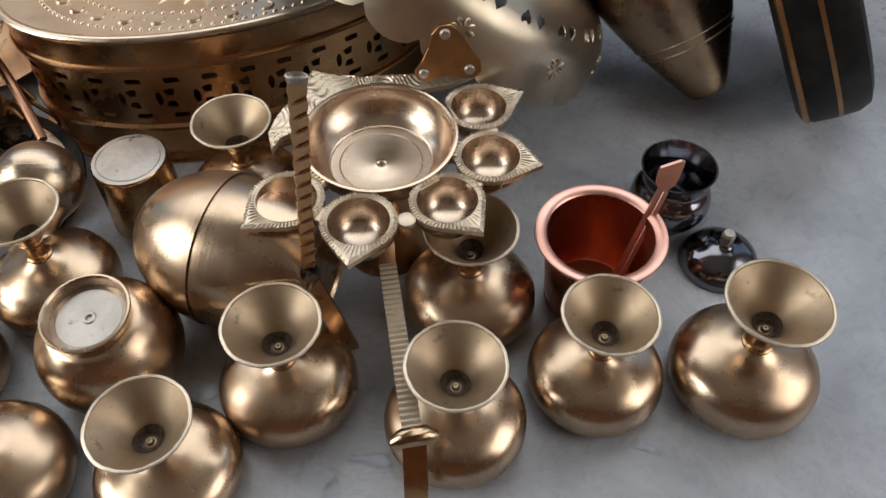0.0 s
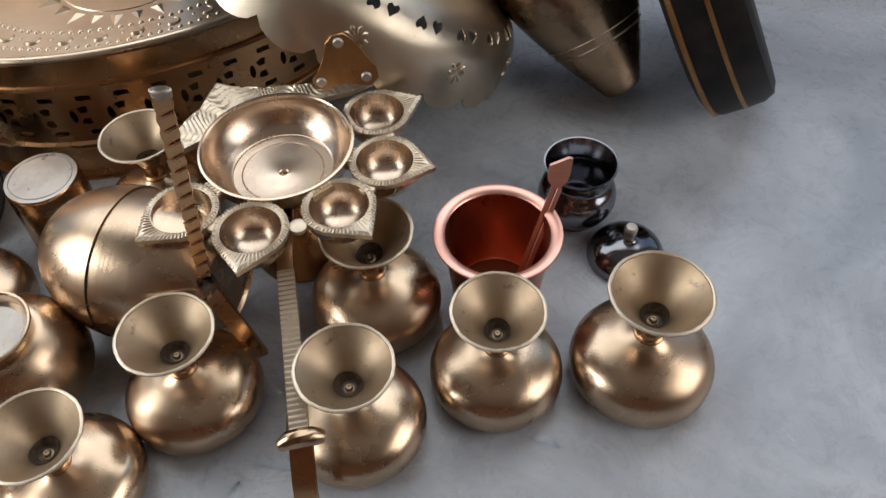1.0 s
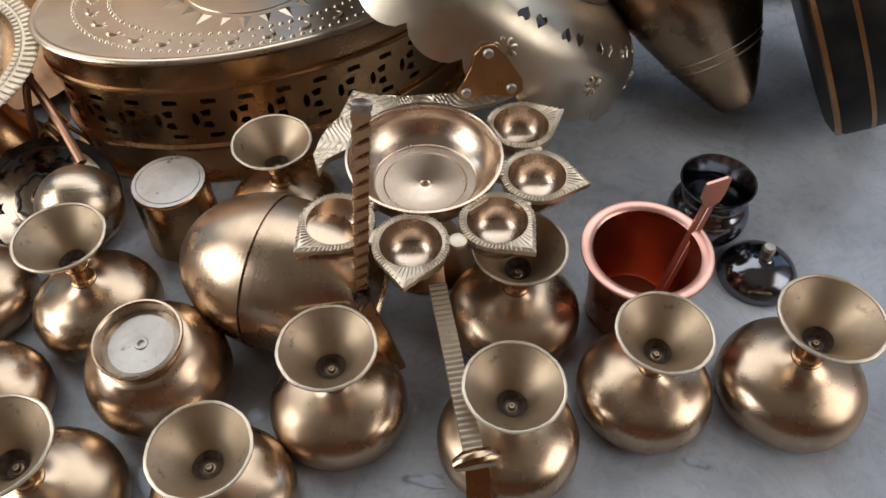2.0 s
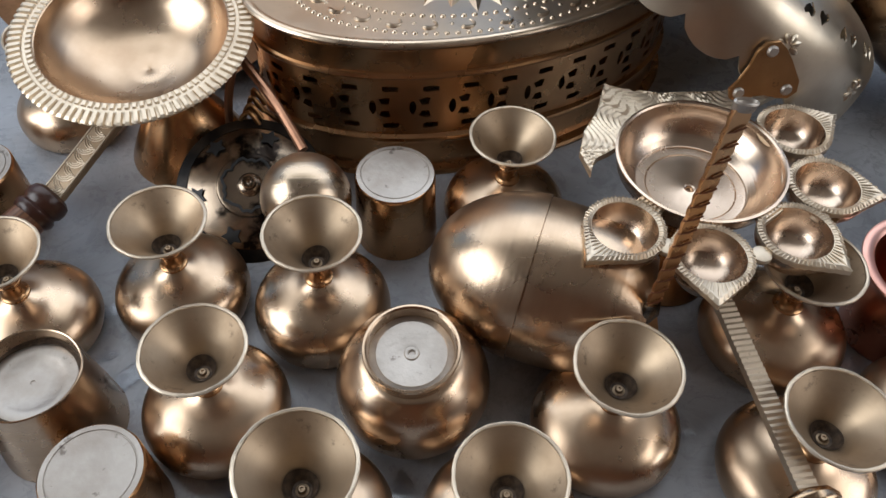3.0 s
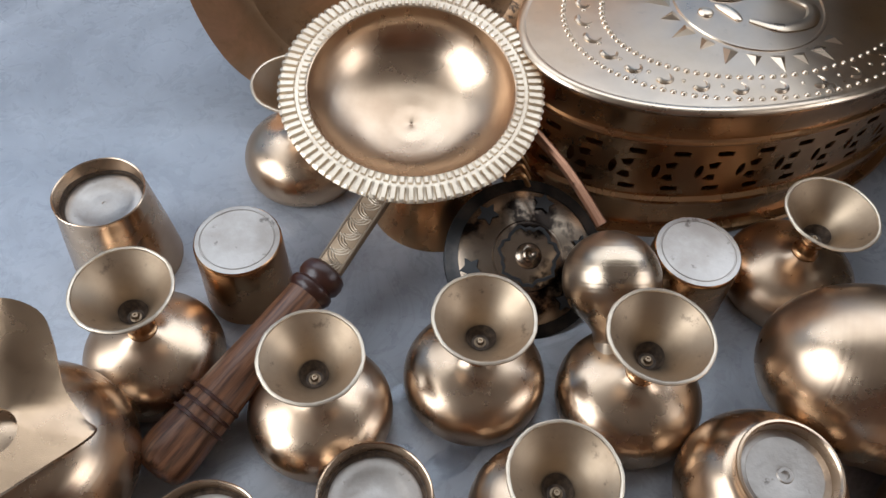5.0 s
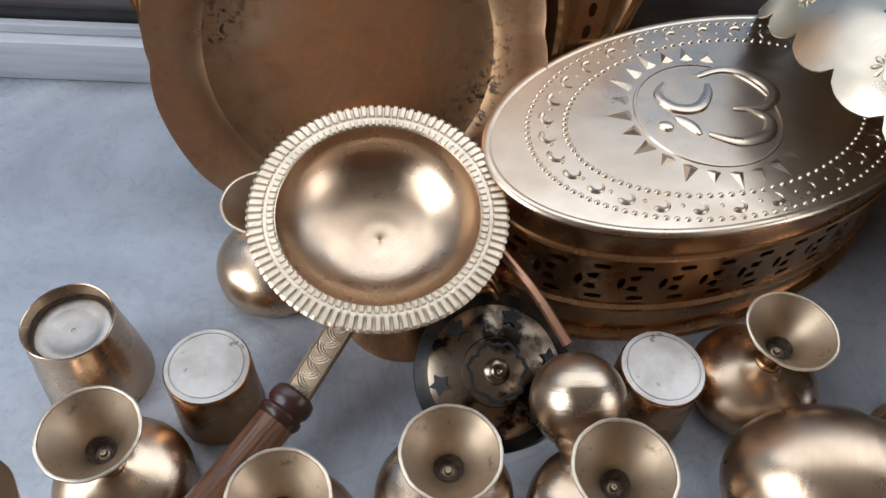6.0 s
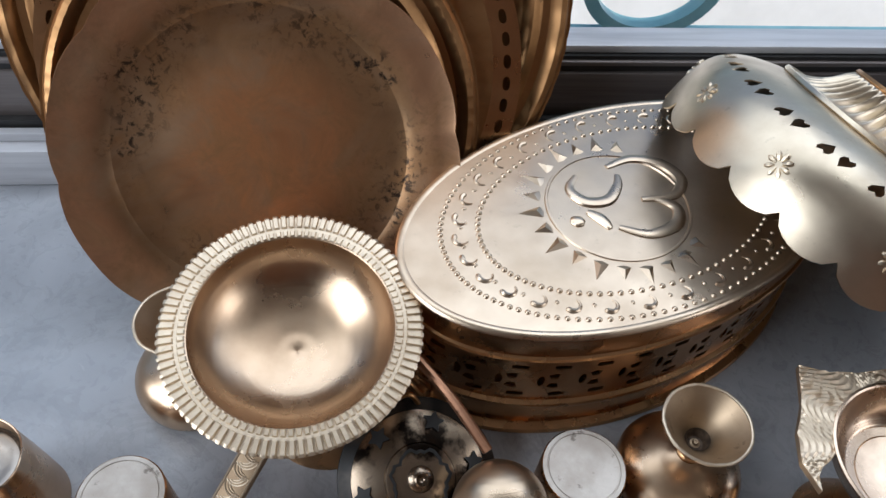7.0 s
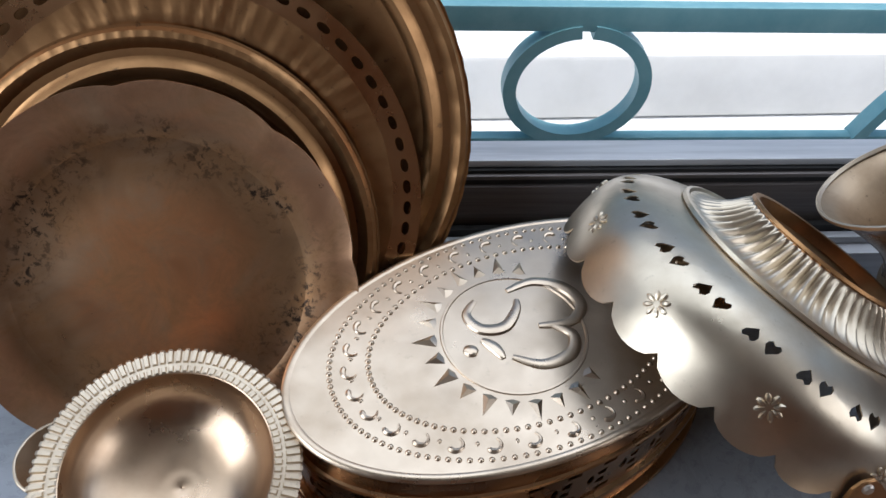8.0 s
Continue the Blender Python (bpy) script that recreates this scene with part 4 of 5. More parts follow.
def oval_box():
    t = thing("oval_box", "oval brass box with pierced sides and an embossed lid", "box", pose(BC[0], BC[1], 0.0003, 0, 0, BROT))
    bm, rings = oval_band([(0.0065, 0.0), (0.0070, 0.002), (0.0060, 0.0045), (0.0005, 0.006), (0.0, 0.008), (0.0, 0.0285), (0.0030, 0.0300), (0.0036, 0.0325), (0.0030, 0.0345), (0.0, 0.0360), (0.0, 0.0385), (-0.0012, 0.0385), (-0.0012, 0.006), (-0.003, 0.003)])
    bm.faces.new(rings[-1])
    part("lower_body", bm, BRASS_WARM, t)
    n = 30
    period = _len / n
    holes = []
    def loop(cx, cy, pts):
        holes.append([(cx + x, cy + y) for x, y in pts])
    for k in range(n):
        c = period * (k + 0.67)
        ell = [(0.0026 * math.cos(a), 0.0062 * math.sin(a)) for a in [2 * math.pi * i / 10 for i in range(10)]]
        loop(c, 0.0605, ell)
        loop(c + 0.0082, 0.0665, [(-0.0042, 0.0012), (-0.002, -0.0034), (0.0030, -0.0034), (0.0042, 0.0024), (0.001, 0.0030)])
        loop(c + 0.0082, 0.0545, [(-0.0042, -0.0012), (0.001, -0.0030), (0.0042, -0.0024), (0.0030, 0.0034), (-0.002, 0.0034)])
        loop(c + 0.0125, 0.0768, [(-0.0055, -0.0016), (-0.003, -0.0026), (0.003, -0.0022), (0.0055, -0.0026), (0.0055, 0.0016), (0.0, 0.0024), (-0.0055, 0.0020)])
        loop(c + 0.0125, 0.0442, [(-0.0055, -0.0020), (0.0, -0.0024), (0.0055, -0.0016), (0.0055, 0.0026), (0.003, 0.0022), (-0.003, 0.0026), (-0.0055, 0.0016)])
    outline = [(_len * i / 240, 0.0383) for i in range(240)] + [(_len, 0.0383), (_len, 0.0862)] + [(_len * i / 240, 0.0862) for i in range(239, -1, -1)]
    inner = [(_len * (i + 0.5) / 240, z) for i in range(240) for z in (0.0395, 0.083)]
    part("pierced_band", sheet_with_holes(outline, holes, inner, lambda u, v, d: on_oval(u, -d) + Vector((0, 0, v)), 0.0011), BRASS_WARM, t, "band pierced with oval, wedge and bar openings", 50)
    bm, rings = oval_band([(-0.0012, 0.0860), (0.0, 0.0860), (0.0026, 0.0868), (0.0034, 0.0885), (0.0026, 0.0902), (0.0008, 0.0910), (0.0010, 0.1085), (0.0022, 0.1108)])
    lid = part("lid", bm, BRASS_WARM, t, "lid skirt with a rolled bead")
    bm, rings = oval_band([(0.0020, 0.1108), (0.0032, 0.1122), (0.0036, 0.1138), (0.0028, 0.1152), (0.0012, 0.1160), (-0.0008, 0.1160), (-0.0022, 0.1154)])
    part("rolled_edge", bm, BRASS_SHEET, lid, "bright worn rolled edge")
    rows = []
    bm = bmesh.new()
    for q in (1.0, 0.93, 0.8, 0.6, 0.4, 0.2):
        z = 0.1155 - 0.0012 * (1 - q) * (1 if q < 0.93 else 0)
        rows.append([bm.verts.new((on_oval(_len * i / 180, -0.0004) * q) + Vector((0, 0, z))) for i in range(180)])
    for p, q in zip(rows, rows[1:]):
        for i in range(180):
            bm.faces.new((p[i], p[(i + 1) % 180], q[(i + 1) % 180], q[i]))
    bm.faces.new(rows[-1])
    top = part("lid_top", bm, BRASS_SHEET, lid, "pale beaten lid plate")
    ZT = 0.1146
    # beads in two rings
    bm = bmesh.new()
    def bump(x, y, rx, ry, h, rot=0.0, seg=8):
        c, s = math.cos(rot), math.sin(rot)
        prev = None
        for f, zz in ((1.0, 0.0), (0.75, 0.62), (0.4, 0.92)):
            ring = []
            for i in range(seg):
                a = 2 * math.pi * i / seg
                px, py = rx * f * math.cos(a), ry * f * math.sin(a)
                ring.append(bm.verts.new((x + px * c - py * s, y + px * s + py * c, ZT + h * zz)))
            if prev:
                for i in range(seg):
                    bm.faces.new((prev[i], prev[(i + 1) % seg], ring[(i + 1) % seg], ring[i]))
            prev = ring
        tip = bm.verts.new((x, y, ZT + h))
        for i in range(seg):
            bm.faces.new((prev[i], prev[(i + 1) % seg], tip))
    for ua, vb, cnt in ((0.138, 0.0885, 118), (0.112, 0.0705, 96)):
        for i in range(cnt):
            a = 2 * math.pi * i / cnt
            bump(ua * math.cos(a), vb * math.sin(a), 0.0023, 0.0023, 0.0023)
    part("beaded_border", bm, BRASS_SHEET, lid, "two rings of punched beads")
    # scrolls between the rings
    bm = bmesh.new()
    for i in range(30):
        a = 2 * math.pi * i / 30
        c = Vector((0.1255 * math.cos(a), 0.0800 * math.sin(a), 0))
        tan = Vector((-0.1255 * math.sin(a), 0.0800 * math.cos(a), 0)).normalized()
        nor = Vector((tan.y, -tan.x, 0))
        hook = []
        for k in range(13):
            th = radians(-60 + 17 * k)
            q = 0.0072 - 0.00038 * k
            hook.append(c + tan * (q * math.cos(th)) + nor * (q * 0.85 * math.sin(th)) + Vector((0, 0, ZT + 0.0004)))
        sweep(hook, circle(0.0021, 7), bm=bm, scales=[0.35 + 0.08 * k for k in range(9)] + [1.0, 1.0, 0.9, 0.5])
        q = c - tan * 0.0085 - nor * 0.002
        bump(q.x, q.y, 0.0022, 0.0016, 0.0015, a)
    part("scroll_border", bm, BRASS_SHEET, lid, "embossed wave scrolls")
    # sun disc: rays, ring and symbol, set square to the room rather than to the oval
    inv = pose(0, 0, 0, 0, 0, -BROT)
    cen = inv @ Vector((-0.098 - BC[0], 0.683 - BC[1], 0))
    for i in range(17):
        bm = bmesh.new()
        ang = radians(78 + 15.2 * i)
        d, s = Vector((math.cos(ang), math.sin(ang), 0)), Vector((-math.sin(ang), math.cos(ang), 0))
        d, s = (inv.to_3x3() @ d), (inv.to_3x3() @ s)
        r1 = 0.0745 if i % 2 else 0.0680
        base = cen + d * 0.0535
        tipv = cen + d * r1
        z0, z1 = Vector((0, 0, ZT - 0.0003)), Vector((0, 0, ZT + 0.0026))
        p = [bm.verts.new(v) for v in (base - s * 0.0062 + z0, base + s * 0.0062 + z0, tipv + z0, base + d * 0.005 + z1, base - d * 0.0015 + z0)]
        bm.faces.new((p[1], p[2], p[3])), bm.faces.new((p[2], p[0], p[3])), bm.faces.new((p[0], p[4], p[3])), bm.faces.new((p[4], p[1], p[3]))
        part("sun_ray", bm, BRASS_SHEET, lid, "", 20)
    bm = bmesh.new()
    ringp = [cen + Vector((0.0500 * math.cos(2 * math.pi * i / 60), 0.0490 * math.sin(2 * math.pi * i / 60), ZT)) for i in range(61)]
    sweep(ringp, circle(0.0013, 6), bm=bm)
    part("sun_ring", bm, BRASS_SHEET, lid)
    def lump(points, r, name, taper=True):
        pts = [inv @ Vector((x - BC[0], y - BC[1], ZT + 0.0004)) for x, y in points]
        sp = spline(pts, 6)
        k = len(sp) - 1
        part(name, sweep(sp, circle(r, 9, r * 0.42), scales=[0.3 + 0.8 * math.sin(math.pi * (0.06 + 0.88 * i / k)) for i in range(k + 1)]), BRASS_SHEET, lid)
    lump([(-0.098, 0.720), (-0.078, 0.728), (-0.057, 0.722), (-0.047, 0.706), (-0.056, 0.691), (-0.080, 0.688)], 0.0046, "symbol_stroke")
    lump([(-0.074, 0.690), (-0.058, 0.680), (-0.062, 0.664), (-0.082, 0.656), (-0.102, 0.663)], 0.0044, "symbol_stroke")
    lump([(-0.122, 0.712), (-0.129, 0.699), (-0.120, 0.687), (-0.104, 0.688), (-0.094, 0.702), (-0.092, 0.712)], 0.0042, "symbol_stroke")
    lump([(-0.121, 0.678), (-0.113, 0.671), (-0.108, 0.662)], 0.0038, "symbol_stroke")
    lump([(-0.134, 0.671), (-0.129, 0.669), (-0.125, 0.667)], 0.0044, "symbol_dot")
    return t


oval_box()


# ---- standing trays ----
def standing(x, ybottom, r, lean):
    """Pose of a round tray on edge, leaning back, its face towards the room."""
    a = radians(lean)
    return Matrix.Translation((x, ybottom + r * math.sin(a), r * math.cos(a) + 0.0006)) @ pose(0, 0, 0, 90 - lean, 0, 0)


def scalloped_plate(m, r):
    t = thing("copper_plate", "old stained copper plate with scalloped edge, standing on its rim", "plate", m)
    prof = [(0.0, 0.0), (0.066, 0.0), (0.092, 0.0004), (0.101, 0.0030), (0.108, 0.0068), (0.124, 0.0092), (r - 0.003, 0.0118), (r, 0.0130), (r + 0.0004, 0.0122), (r - 0.003, 0.0100), (0.124, 0.0074), (0.108, 0.0050), (0.100, 0.0010), (0.090, -0.0015), (0.0, -0.0018)]
    def lobes(a, k, rr, z):
        n = abs(math.sin(4 * (a - radians(51))))
        w = max(0.0, (rr - 0.104) / (r - 0.104))
        return rr * (1 - 0.032 * w * (1 - min(1.0, n * 1.35) ** 0.55)), z
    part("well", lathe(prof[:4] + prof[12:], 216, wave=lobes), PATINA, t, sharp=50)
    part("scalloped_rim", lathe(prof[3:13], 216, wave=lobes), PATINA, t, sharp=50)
    return t


scalloped_plate(standing(-0.341, 0.664, 0.1385, 33), 0.1385)


def ribbed_tray(m, r, lobes, label):
    t = thing("brass_tray", label, "tray", m)
    prof = [(0.0, 0.0), (r - 0.040, 0.0), (r - 0.035, 0.0030), (r - 0.0315, 0.0075), (r - 0.028, 0.0088), (r - 0.0245, 0.0070), (r - 0.0205, 0.0040), (r - 0.0165, 0.0042), (r - 0.0125, 0.0088), (r - 0.0085, 0.0112), (r - 0.0045, 0.0104), (r - 0.0018, 0.0070), (r, 0.0074), (r - 0.0008, 0.0060), (r - 0.010, 0.0070), (r - 0.030, 0.0015), (r - 0.039, -0.0018), (0.0, -0.0018)]
    def wave(a, k, rr, z):
        if 8 <= k <= 10:
            return rr, z + 0.0007 * abs(math.sin(lobes * a)) ** 0.7 + 0.0005 * math.sin(5 * a)
        if k == 12:
            return rr + 0.0003 * math.sin(lobes * 3 * a), z
        return rr, z
    part("rim", lathe(prof[2:16], 288, wave=lambda a, k, rr, z: wave(a, k + 2, rr, z)), BRASS_DARK, t, sharp=40)
    part("well", lathe(prof[:3] + prof[15:], 144), BRASS_DARK, t)
    return t


ribbed_tray(standing(-0.337, 0.688, 0.150, 31), 0.150, 48, "aged brass tray with embossed rim behind the copper plate")
ribbed_tray(standing(-0.316, 0.740, 0.198, 23.2), 0.198, 24, "large aged brass tray with a stepped rim, standing rearmost")


def slotted_tray(m, r):
    t = thing("slotted_tray", "aged brass tray with a slotted gallery rim, standing on edge", "tray", m)
    i0 = r - 0.020
    prof = [(0.0, 0.0), (r - 0.062, 0.0), (r - 0.050, 0.004), (r - 0.044, 0.0085), (r - 0.036, 0.0085), (r - 0.028, 0.0085), (i0, 0.0095), (i0, 0.0080), (r - 0.030, 0.0068), (r - 0.044, 0.0066), (r - 0.050, 0.001), (0.0, -0.0018)]
    def wave(a, k, rr, z):
        return (rr, z + 0.0006 * math.sin(23 * a) * math.sin(58 * a + k) + 0.0003 * math.sin(91 * a + 2 * k)) if k in (3, 4, 5) else (rr, z)
    part("well", lathe(prof, 288, wave=wave), BRASS_DARK, t, sharp=45)
    n = 62
    holes = []
    for k in range(n):
        c = i0 * 2 * math.pi * (k + 0.5) / n
        du = i0 * 2 * math.pi / n * 0.33
        holes.append([(c + du * math.cos(a), 0.010 + 0.0028 * math.copysign(abs(math.sin(a)) ** 0.7, math.sin(a))) for a in [2 * math.pi * i / 10 for i in range(10)]])
    N = 248
    T2 = 2 * math.pi * i0
    outline = [(T2 * i / N, 0.0) for i in range(N)] + [(T2, 0.0), (T2, 0.020)] + [(T2 * i / N, 0.020) for i in range(N - 1, -1, -1)]
    def bend(u, v, d):
        rr = i0 + v
        return Vector((rr * math.cos(u / i0), rr * math.sin(u / i0), 0.0095 + 0.0020 * v / 0.02 - d))
    part("slotted_rim", sheet_with_holes(outline, holes, [], bend, 0.0014), BRASS_WARM, t, "rim pierced by a row of slots", 50)
    return t


slotted_tray(standing(-0.322, 0.714, 0.166, 27), 0.166)


# ---- pierced dome leaning on the oval box ----
def pierced_dome():
    m = Matrix.Translation((0.064, 0.687, 0.0815)) @ pose(0, 0, 0, 0, 0, 22.1) @ pose(0, 0, 0, 0, 34.5, 0) @ pose(0, 0, 0, 0, 0, -22.1)
    t = thing("pierced_dome", "pale brass dome with scalloped skirt, heart cut-outs and fluted neck", "brass dome", m)
    # arc length up the skirt, radius, height
    RS = np.array([(-0.004, 0.1487, -0.002), (0.0, 0.1485, 0.002), (0.016, 0.1480, 0.018), (0.030, 0.1462, 0.032), (0.042, 0.1428, 0.0435), (0.052, 0.1370, 0.0517), (0.062, 0.1293, 0.0580), (0.074, 0.1185, 0.0633), (0.087, 0.1062, 0.0675), (0.099, 0.0948, 0.0705)])

    def at(v):
        # smooth between the rows
        w = (v - 0.003, v, v + 0.003)
        return float(np.mean(np.interp(w, RS[:, 0], RS[:, 1]))), float(np.mean(np.interp(w, RS[:, 0], RS[:, 2])))

    def rad(v):
        return at(v)[0]

    def lift(u, v, d):
        r, h = at(v)
        return Vector(((r - d) * math.cos(u / RM), (r - d) * math.sin(u / RM), h - d * 0.4))
    nl, per = 22, 2 * math.pi / 22
    RM = 0.145  # the flat pattern is drawn in metres at this radius
    outline = []
    for k in range(nl):
        for i in range(8):
            q = i / 8
            outline.append((RM * per * (k + q), -0.011 * (math.sin(math.pi * q) ** 0.55) + 0.011))
    outline.append((RM * 2 * math.pi, 0.011))
    outline += [(RM * 2 * math.pi * i / 176, 0.098) for i in range(176, -1, -1)]
    holes = []
    nh = 23
    heart = [(0.0, -0.0050), (-0.0050, 0.0), (-0.0052, 0.0028), (-0.0030, 0.0046), (0.0, 0.0028), (0.0030, 0.0046), (0.0052, 0.0028), (0.0050, 0.0)]
    for k in range(nh):
        c = RM * 2 * math.pi * (k + 0.5) / nh
        for sg in (-1, 1):
            # hearts lie in pairs, one pointing up, one down
            holes.append([(c + sg * 0.0072 + x * 0.95 + sg * 0.3 * y, 0.0575 + sg * y * 1.15) for x, y in heart])
    inner = [(RM * 2 * math.pi * (i + 0.5) / 220, v) for i in range(220) for v in (0.0145, 0.018, 0.0215, 0.025, 0.0285, 0.032, 0.0355, 0.039, 0.0425, 0.046, 0.049, 0.067, 0.0705, 0.074, 0.0775, 0.081, 0.0845, 0.088, 0.0915, 0.095)]
    inner += [(RM * 2 * math.pi * (i + 0.5) / 220, v) for i in range(220) for v in (0.005, 0.009) if 0.2 < (((i + 0.5) / 220 * nl) % 1) < 0.8]
    part("scalloped_skirt", sheet_with_holes(outline, holes, inner, lift, 0.0012), DOME_BRASS, t, "thin pale skirt with heart-shaped openings", 60)
    # embossed flowers, one to every second lobe
    for k in range(11):
        a = per * (2 * k + 0.5)
        bm = bmesh.new()
        for p in range(8):
            q = 2 * math.pi * p / 8
            c = Vector((0.0062 * math.cos(q), 0.0062 * math.sin(q), 0))
            fl = [Vector((c.x * f, c.y * f, 0)) for f in (0.35, 0.7, 1.05, 1.35)]
            sweep(fl, circle(0.0016, 6), bm=bm, scales=[0.5, 1.0, 1.15, 0.5])
        fl_ob = part("flower", bm, DOME_BRASS, t)
        r, v = at(0.030)
        fl_ob.matrix_basis = pose(0, 0, 0, 0, 0, math.degrees(a)) @ Matrix.Translation((r - 0.0002, 0, v)) @ pose(0, 0, 0, 0, 83, 0)
    part("ridge", lathe([(0.0955, 0.0695), (0.0972, 0.0712), (0.0965, 0.0738), (0.0940, 0.0742), (0.0915, 0.0722)], 128), DOME_BRASS, t, "rolled ridge")
    neck = smooth_rows([(0.0920, 0.0725), (0.0800, 0.0745), (0.0680, 0.0815), (0.0600, 0.0925), (0.0575, 0.0965)], 5)
    def flutes(a, k, r, z):
        w = math.sin(math.pi * min(1.0, k / (len(neck) - 1)))
        return r + 0.0018 * w * math.sin(54 * a), z + 0.0016 * w * math.sin(54 * a)
    part("fluted_neck", lathe(neck, 432, wave=flutes), DOME_BRASS, t, "concave fluted neck", 60)
    part("collar", lathe([(0.0575, 0.0960), (0.0590, 0.0975), (0.0578, 0.0995), (0.0540, 0.0990), (0.048, 0.090), (0.0, 0.086)], 96), BRASS_DARK, t)
    # hinge bracket with rivets near the edge that faces the room
    def plate_at(name, ang, v, outl, thick, material):
        bm = bmesh.new()
        topv = [bm.verts.new((thick, x, y)) for x, y in outl]
        low = [bm.verts.new((0, x, y)) for x, y in outl]
        bm.faces.new(topv), bm.faces.new(low[::-1])
        for i in range(len(outl)):
            j = (i + 1) % len(outl)
            bm.faces.new((topv[i], low[i], low[j], topv[j]))
        bmesh.ops.bevel(bm, geom=bm.edges[:], offset=0.0006, segments=1, affect="EDGES")
        ob = part(name, bm, material, t)
        ob.matrix_basis = pose(0, 0, 0, 0, 0, ang) @ Matrix.Translation((rad(0.0) + 0.0010, 0, v)) @ pose(0, 0, 0, 0, -2, 0)
        return ob
    br = plate_at("hinge_bracket", -90, 0.008, [(-0.016, 0.020), (-0.010, 0.025), (-0.003, 0.0235), (0.006, 0.020), (0.020, 0.0135), (0.0245, 0.0075), (0.0225, 0.001), (0.016, -0.0025), (0.007, -0.0045), (0.0015, -0.009), (-0.0035, -0.0165), (-0.0095, -0.018), (-0.0145, -0.0135), (-0.0125, -0.006), (-0.0135, 0.004), (-0.0175, 0.013)], 0.0028, BRASS_DARK)
    for x, y in ((-0.0100, 0.0178), (0.0165, 0.0050), (-0.0082, -0.0120)):
        part("rivet", lathe([(0.0036, 0.0), (0.0036, 0.0010), (0.0026, 0.0022), (0.0, 0.0025)], 20), BRASS_DISC, br, "pale rivet head").matrix_basis = Matrix.Translation((0.0028, x, y)) @ pose(0, 0, 0, 0, 90, 0)
    return t


pierced_dome()


# ---- leaning lid, ball cup, rods beside the box ----
def sooty_lid():
    m = Matrix.Translation((-0.243, 0.536, 0.0235)) @ pose(0, 0, 0, 27, 4, 0)
    t = thing("sooty_lid", "blackened pierced metal lid with a knob, leaning by the box", "lid", m)
    part("dome", lathe([(0.0, -0.002), (0.043, -0.003), (0.0435, 0.0036), (0.036, 0.0068), (0.0225, 0.0100)], 72), SOOT, t, "grey scorched dome")
    part("rim", lathe([(0.0420, -0.003), (0.050, -0.004), (0.0515, -0.0025), (0.0512, 0.0004), (0.0495, 0.0012), (0.0462, 0.0024), (0.0432, 0.0042)], 72), CHARRED, t, "blackened rim")
    part("crown", lathe([(0.0228, 0.0098), (0.0218, 0.0118), (0.0195, 0.0125), (0.010, 0.0120), (0.0, 0.0125)], 56), SOOT, t, "sooty crown")
    for k in range(6):
        a = radians(60 * k + 15)
        bm = bmesh.new()
        pts = []
        for i in range(10):
            q = math.pi * i / 5
            rr = 0.0075 if i % 2 == 0 else 0.0040
            pts.append(bm.verts.new((rr * math.cos(q), rr * math.sin(q), 0.0)))
        c = bm.verts.new((0, 0, 0.0002))
        for i in range(10):
            bm.faces.new((pts[i], pts[(i + 1) % 10], c))
        ob = part("star_opening", bm, RUBBER, t, "dark star-shaped opening")
        ob.matrix_basis = pose(0, 0, 0, 0, 0, math.degrees(a)) @ Matrix.Translation((0.0365, 0, 0.0075)) @ pose(0, 0, 0, 0, 21, 0)
    part("scorch_ring", lathe([(0.0185, 0.0124), (0.0188, 0.0132), (0.0170, 0.0134), (0.0165, 0.0125)], 40, wave=lambda a, k, r, z: (r + 0.0012 * math.sin(7 * a) + 0.0008 * math.sin(17 * a), z)), RUBBER, t)
    part("knob", lathe([(0.0085, 0.0120), (0.0070, 0.0138), (0.0046, 0.0146), (0.0042, 0.0180), (0.0048, 0.0196), (0.0038, 0.0204), (0.0027, 0.0188), (0.0, 0.0150)], 28), SOOT, t, "small hollow knob")
    return t


sooty_lid()


def ball_cup():
    a = Vector((0.02, -0.62, -0.52)).normalized()
    m = Matrix.Translation((-0.199, 0.500, 0.0560)) @ a.to_track_quat("Z", "Y").to_matrix().to_4x4()
    t = thing("round_cup", "small round brass cup tipped over, turned rings on its body", "cup", m)
    body = [(0.0, -0.0285)] + [(0.0285 * math.sin(radians(q)), -0.0285 * math.cos(radians(q))) for q in range(8, 150, 8)]
    part("body", lathe(body + [(0.0135, 0.0262), (0.0105, 0.031), (0.0100, 0.036)], 64), BRASS_TURNED, t)
    part("foot", lathe([(0.0100, 0.0358), (0.012, 0.041), (0.0190, 0.052), (0.0235, 0.0580), (0.0240, 0.0590), (0.0225, 0.0588), (0.0170, 0.050), (0.0, 0.045)], 56), BRASS_TURNED, t)
    return t


ball_cup()


def rod(name, label, category, pts, r, material, tip=None):
    t = thing(name, label, category)
    part("shaft", sweep(spline(pts, 6), circle(r, 10)), material, t)
    if tip is not None:
        part("end", lathe([(0.0, -0.004), (r * 1.5, -0.003), (r * 1.7, 0.0), (r * 1.5, 0.003), (0.0, 0.004)], 16), material, t).matrix_basis = Matrix.Translation(tip)
    return t


rod("copper_rod", "reddish metal rod slanting against the box", "rod", [(-0.256, 0.602, 0.092), (-0.243, 0.588, 0.086), (-0.222, 0.560, 0.079), (-0.203, 0.532, 0.066)], 0.0034, COPPER_OLD)
rod("copper_rod", "bent reddish rod standing behind the leaning lid", "rod", [(-0.268, 0.590, 0.002), (-0.266, 0.594, 0.040), (-0.258, 0.598, 0.075), (-0.250, 0.600, 0.090)], 0.0030, COPPER_OLD)
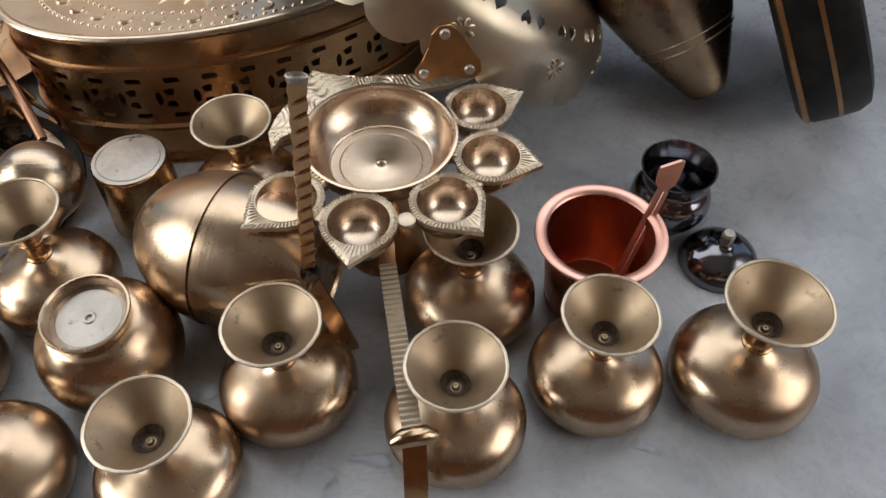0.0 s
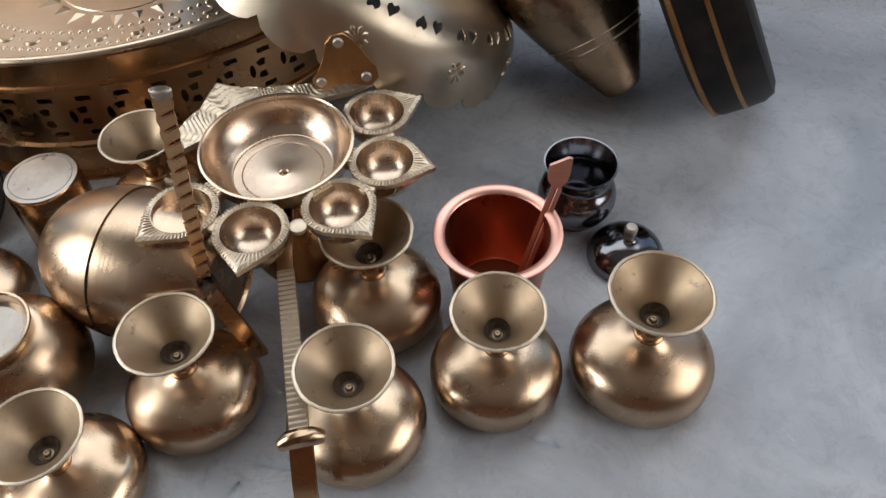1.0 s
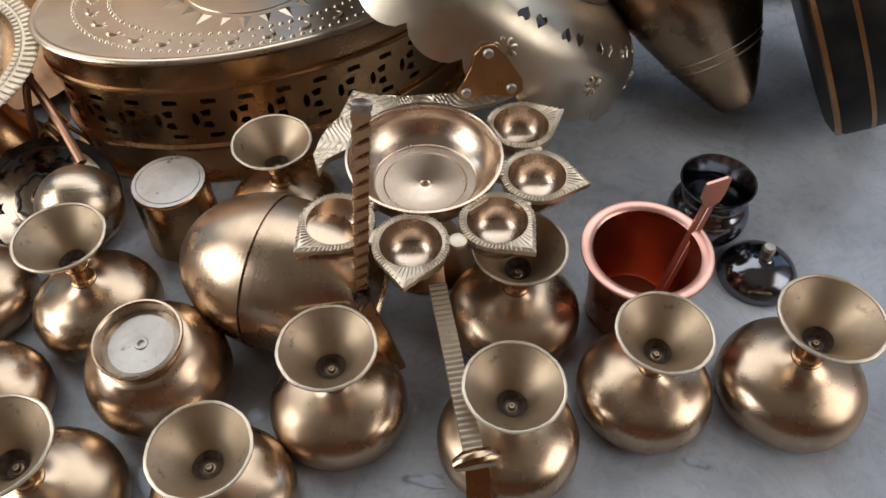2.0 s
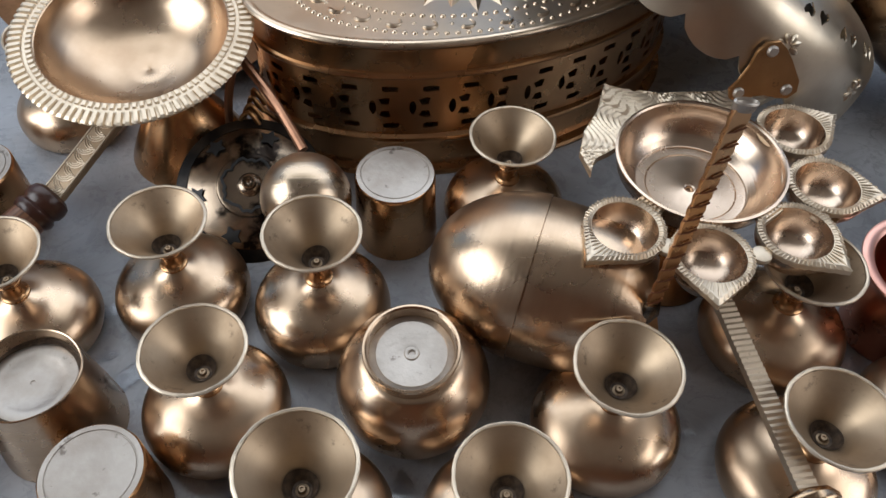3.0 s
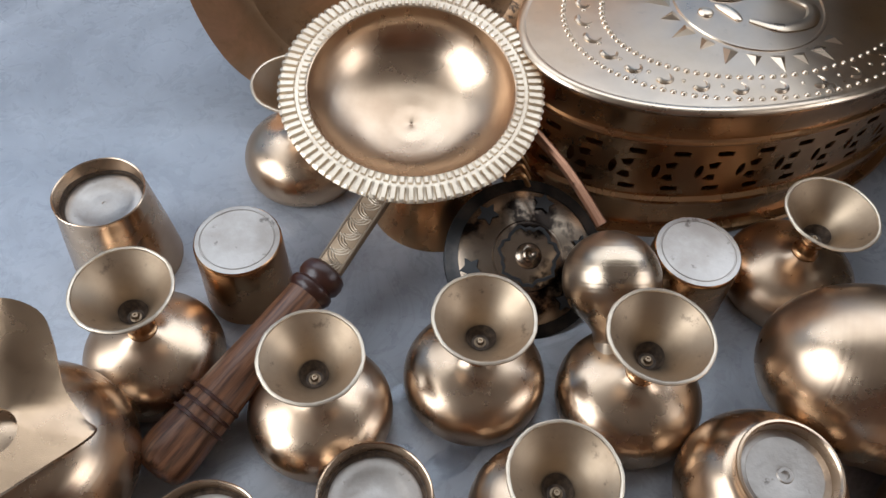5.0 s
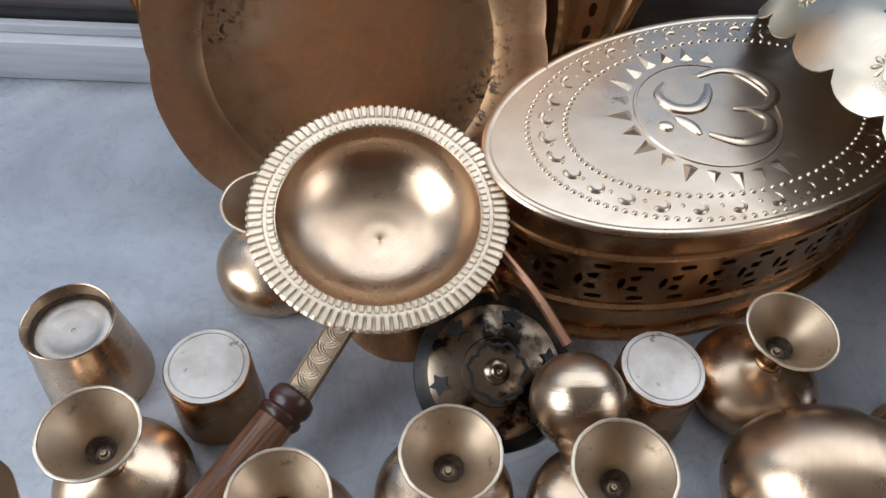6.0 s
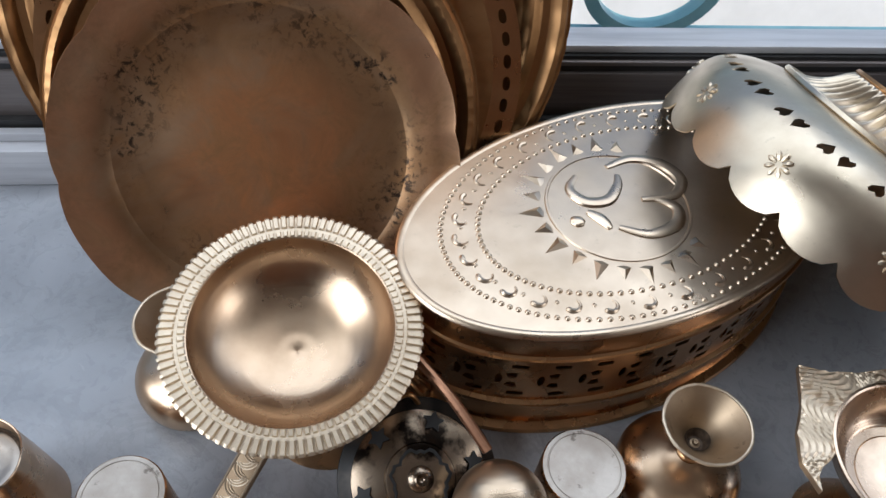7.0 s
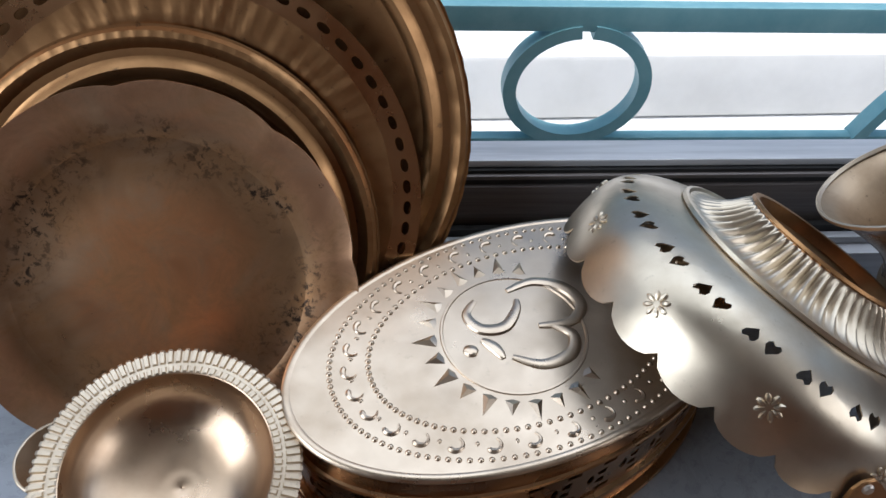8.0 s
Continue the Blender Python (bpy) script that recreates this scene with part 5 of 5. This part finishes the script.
def hooks():
    t = thing("chain_hooks", "tangle of thin dark copper hooks by the box", "hooks")
    for k in range(4):
        y0 = 0.575 + 0.008 * k
        part("hook", sweep(spline([(-0.252 + 0.004 * k, y0, 0.002), (-0.246 + 0.005 * k, y0 + 0.003, 0.022), (-0.256 + 0.003 * k, y0 + 0.006, 0.040), (-0.247, y0 + 0.004, 0.055), (-0.240, y0 + 0.002, 0.044)], 6), circle(0.0018, 8)), BRASS_DARK, t)
    return t


hooks()


# ---- big vase and black drum at the far end ----
def big_vase():
    a = Vector((-0.122, 0.112, 0.20))
    m = Matrix.Translation((0.300, 0.640, 0.012)) @ a.normalized().to_track_quat("Z", "Y").to_matrix().to_4x4()
    t = thing("brass_vase", "tall brass vase with a flared mouth, tilted against the window", "vase", m)
    out = smooth_rows([(0.013, 0.0), (0.018, 0.006), (0.036, 0.045), (0.054, 0.095), (0.058, 0.125), (0.050, 0.155), (0.040, 0.175), (0.041, 0.195), (0.056, 0.225), (0.066, 0.236)], 5)
    part("body", lathe([(0.0, 0.0)] + out, 80), VASE_BRASS, t)
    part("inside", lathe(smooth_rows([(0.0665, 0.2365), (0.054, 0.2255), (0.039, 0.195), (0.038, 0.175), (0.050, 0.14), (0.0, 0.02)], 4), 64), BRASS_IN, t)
    part("lip", lathe([(0.066, 0.236), (0.0680, 0.2375), (0.0680, 0.2400), (0.0665, 0.2405), (0.0650, 0.2380)], 80), BRASS_RIM, t, "pale lip")
    for z in (0.050, 0.058):
        r = 0.0380 + (z - 0.05) * 0.34
        part("band", lathe([(r - 0.001, z - 0.0015), (r + 0.0010, z), (r - 0.0005, z + 0.0015)], 64), BRASS_RIM, t)
    return t


big_vase()


def black_drum():
    ax = Vector((0.86, -0.12, 0.46)).normalized()
    m = Matrix.Translation((0.352, 0.662, 0.108)) @ ax.to_track_quat("Z", "Y").to_matrix().to_4x4()
    t = thing("black_drum", "black lacquered round drum on edge with worn gold bands", "drum", m)
    R = 0.112
    part("shell", lathe([(0.0, -0.026), (R - 0.012, -0.027), (R - 0.004, -0.024), (R, -0.016), (R + 0.0005, 0.0), (R, 0.016), (R - 0.004, 0.024), (R - 0.012, 0.027), (0.0, 0.026)], 120), BLACK, t)
    for z in (-0.0205, 0.003):
        part("gold_band", lathe([(R - 0.003, z - 0.003), (R + 0.0008 - 0.0015 * (z < -0.01), z - 0.002), (R + 0.0010 - 0.0012 * (z < -0.01), z + 0.001), (R - 0.002, z + 0.0022)], 120), BRASS_DARK, t, "worn gold band")
    part("stud", lathe([(0.0, 0.0), (0.0055, 0.001), (0.0065, 0.004), (0.005, 0.008), (0.0, 0.009)], 20), BLACK, t).matrix_basis = Matrix.Rotation(radians(-62), 4, "Z") @ Matrix.Translation((R - 0.002, 0, 0.006)) @ pose(0, 0, 0, 0, 90, 0)
    return t


black_drum()


# ---- round spouted pot at the near end ----
def spouted_pot():
    t = thing("spouted_pot", "round brass pot with a broad leaf-shaped spout plate", "pot", pose(-0.503, 0.395, 0.0003))
    out = smooth_rows([(0.030, 0.0), (0.044, 0.010), (0.0520, 0.028), (0.0505, 0.047), (0.040, 0.064), (0.024, 0.074), (0.017, 0.078)], 5)
    part("body", lathe([(0.0, 0.0)] + out + [(0.0, 0.078)], 72), BRASS, t)
    outl = [(-0.045, -0.040), (-0.020, -0.046), (0.006, -0.040), (0.024, -0.024), (0.040, -0.006), (0.0435, 0.002), (0.038, 0.006), (0.026, 0.020), (0.018, 0.040), (0.010, 0.052), (-0.010, 0.055), (-0.030, 0.045), (-0.045, 0.020)]
    sm = [(p.x, p.y) for p in spline([(*p, 0) for p in outl + outl[:1]], 5)][:-1]
    hole = [(0.002 + 0.0120 * math.cos(a), -0.006 + 0.0120 * math.sin(a)) for a in [2 * math.pi * i / 24 for i in range(24)]]
    pts = [(x * 0.005 - 0.045, y * 0.005 - 0.045) for x in range(19) for y in range(21)]
    pts = [p for p in pts if inside(p, sm) and math.hypot(p[0] - 0.002, p[1] + 0.006) > 0.0135]
    def bend(u, v, d):
        return Vector((u, v, 0.0815 + 0.0050 * math.cos(u * 40) + 0.42 * max(0.0, v - 0.006) ** 1.1 - 7.0 * max(0.0, v) / 0.05 * (u + 0.012) ** 2 - 4.0 * max(0.0, u - 0.01) ** 2 * 1.2 - d))
    part("spout_plate", sheet_with_holes(sm, [hole], pts, bend, 0.0022), VASE_BRASS, t, "grey-gold plate with a round hole", 50)
    return t


spouted_pot()
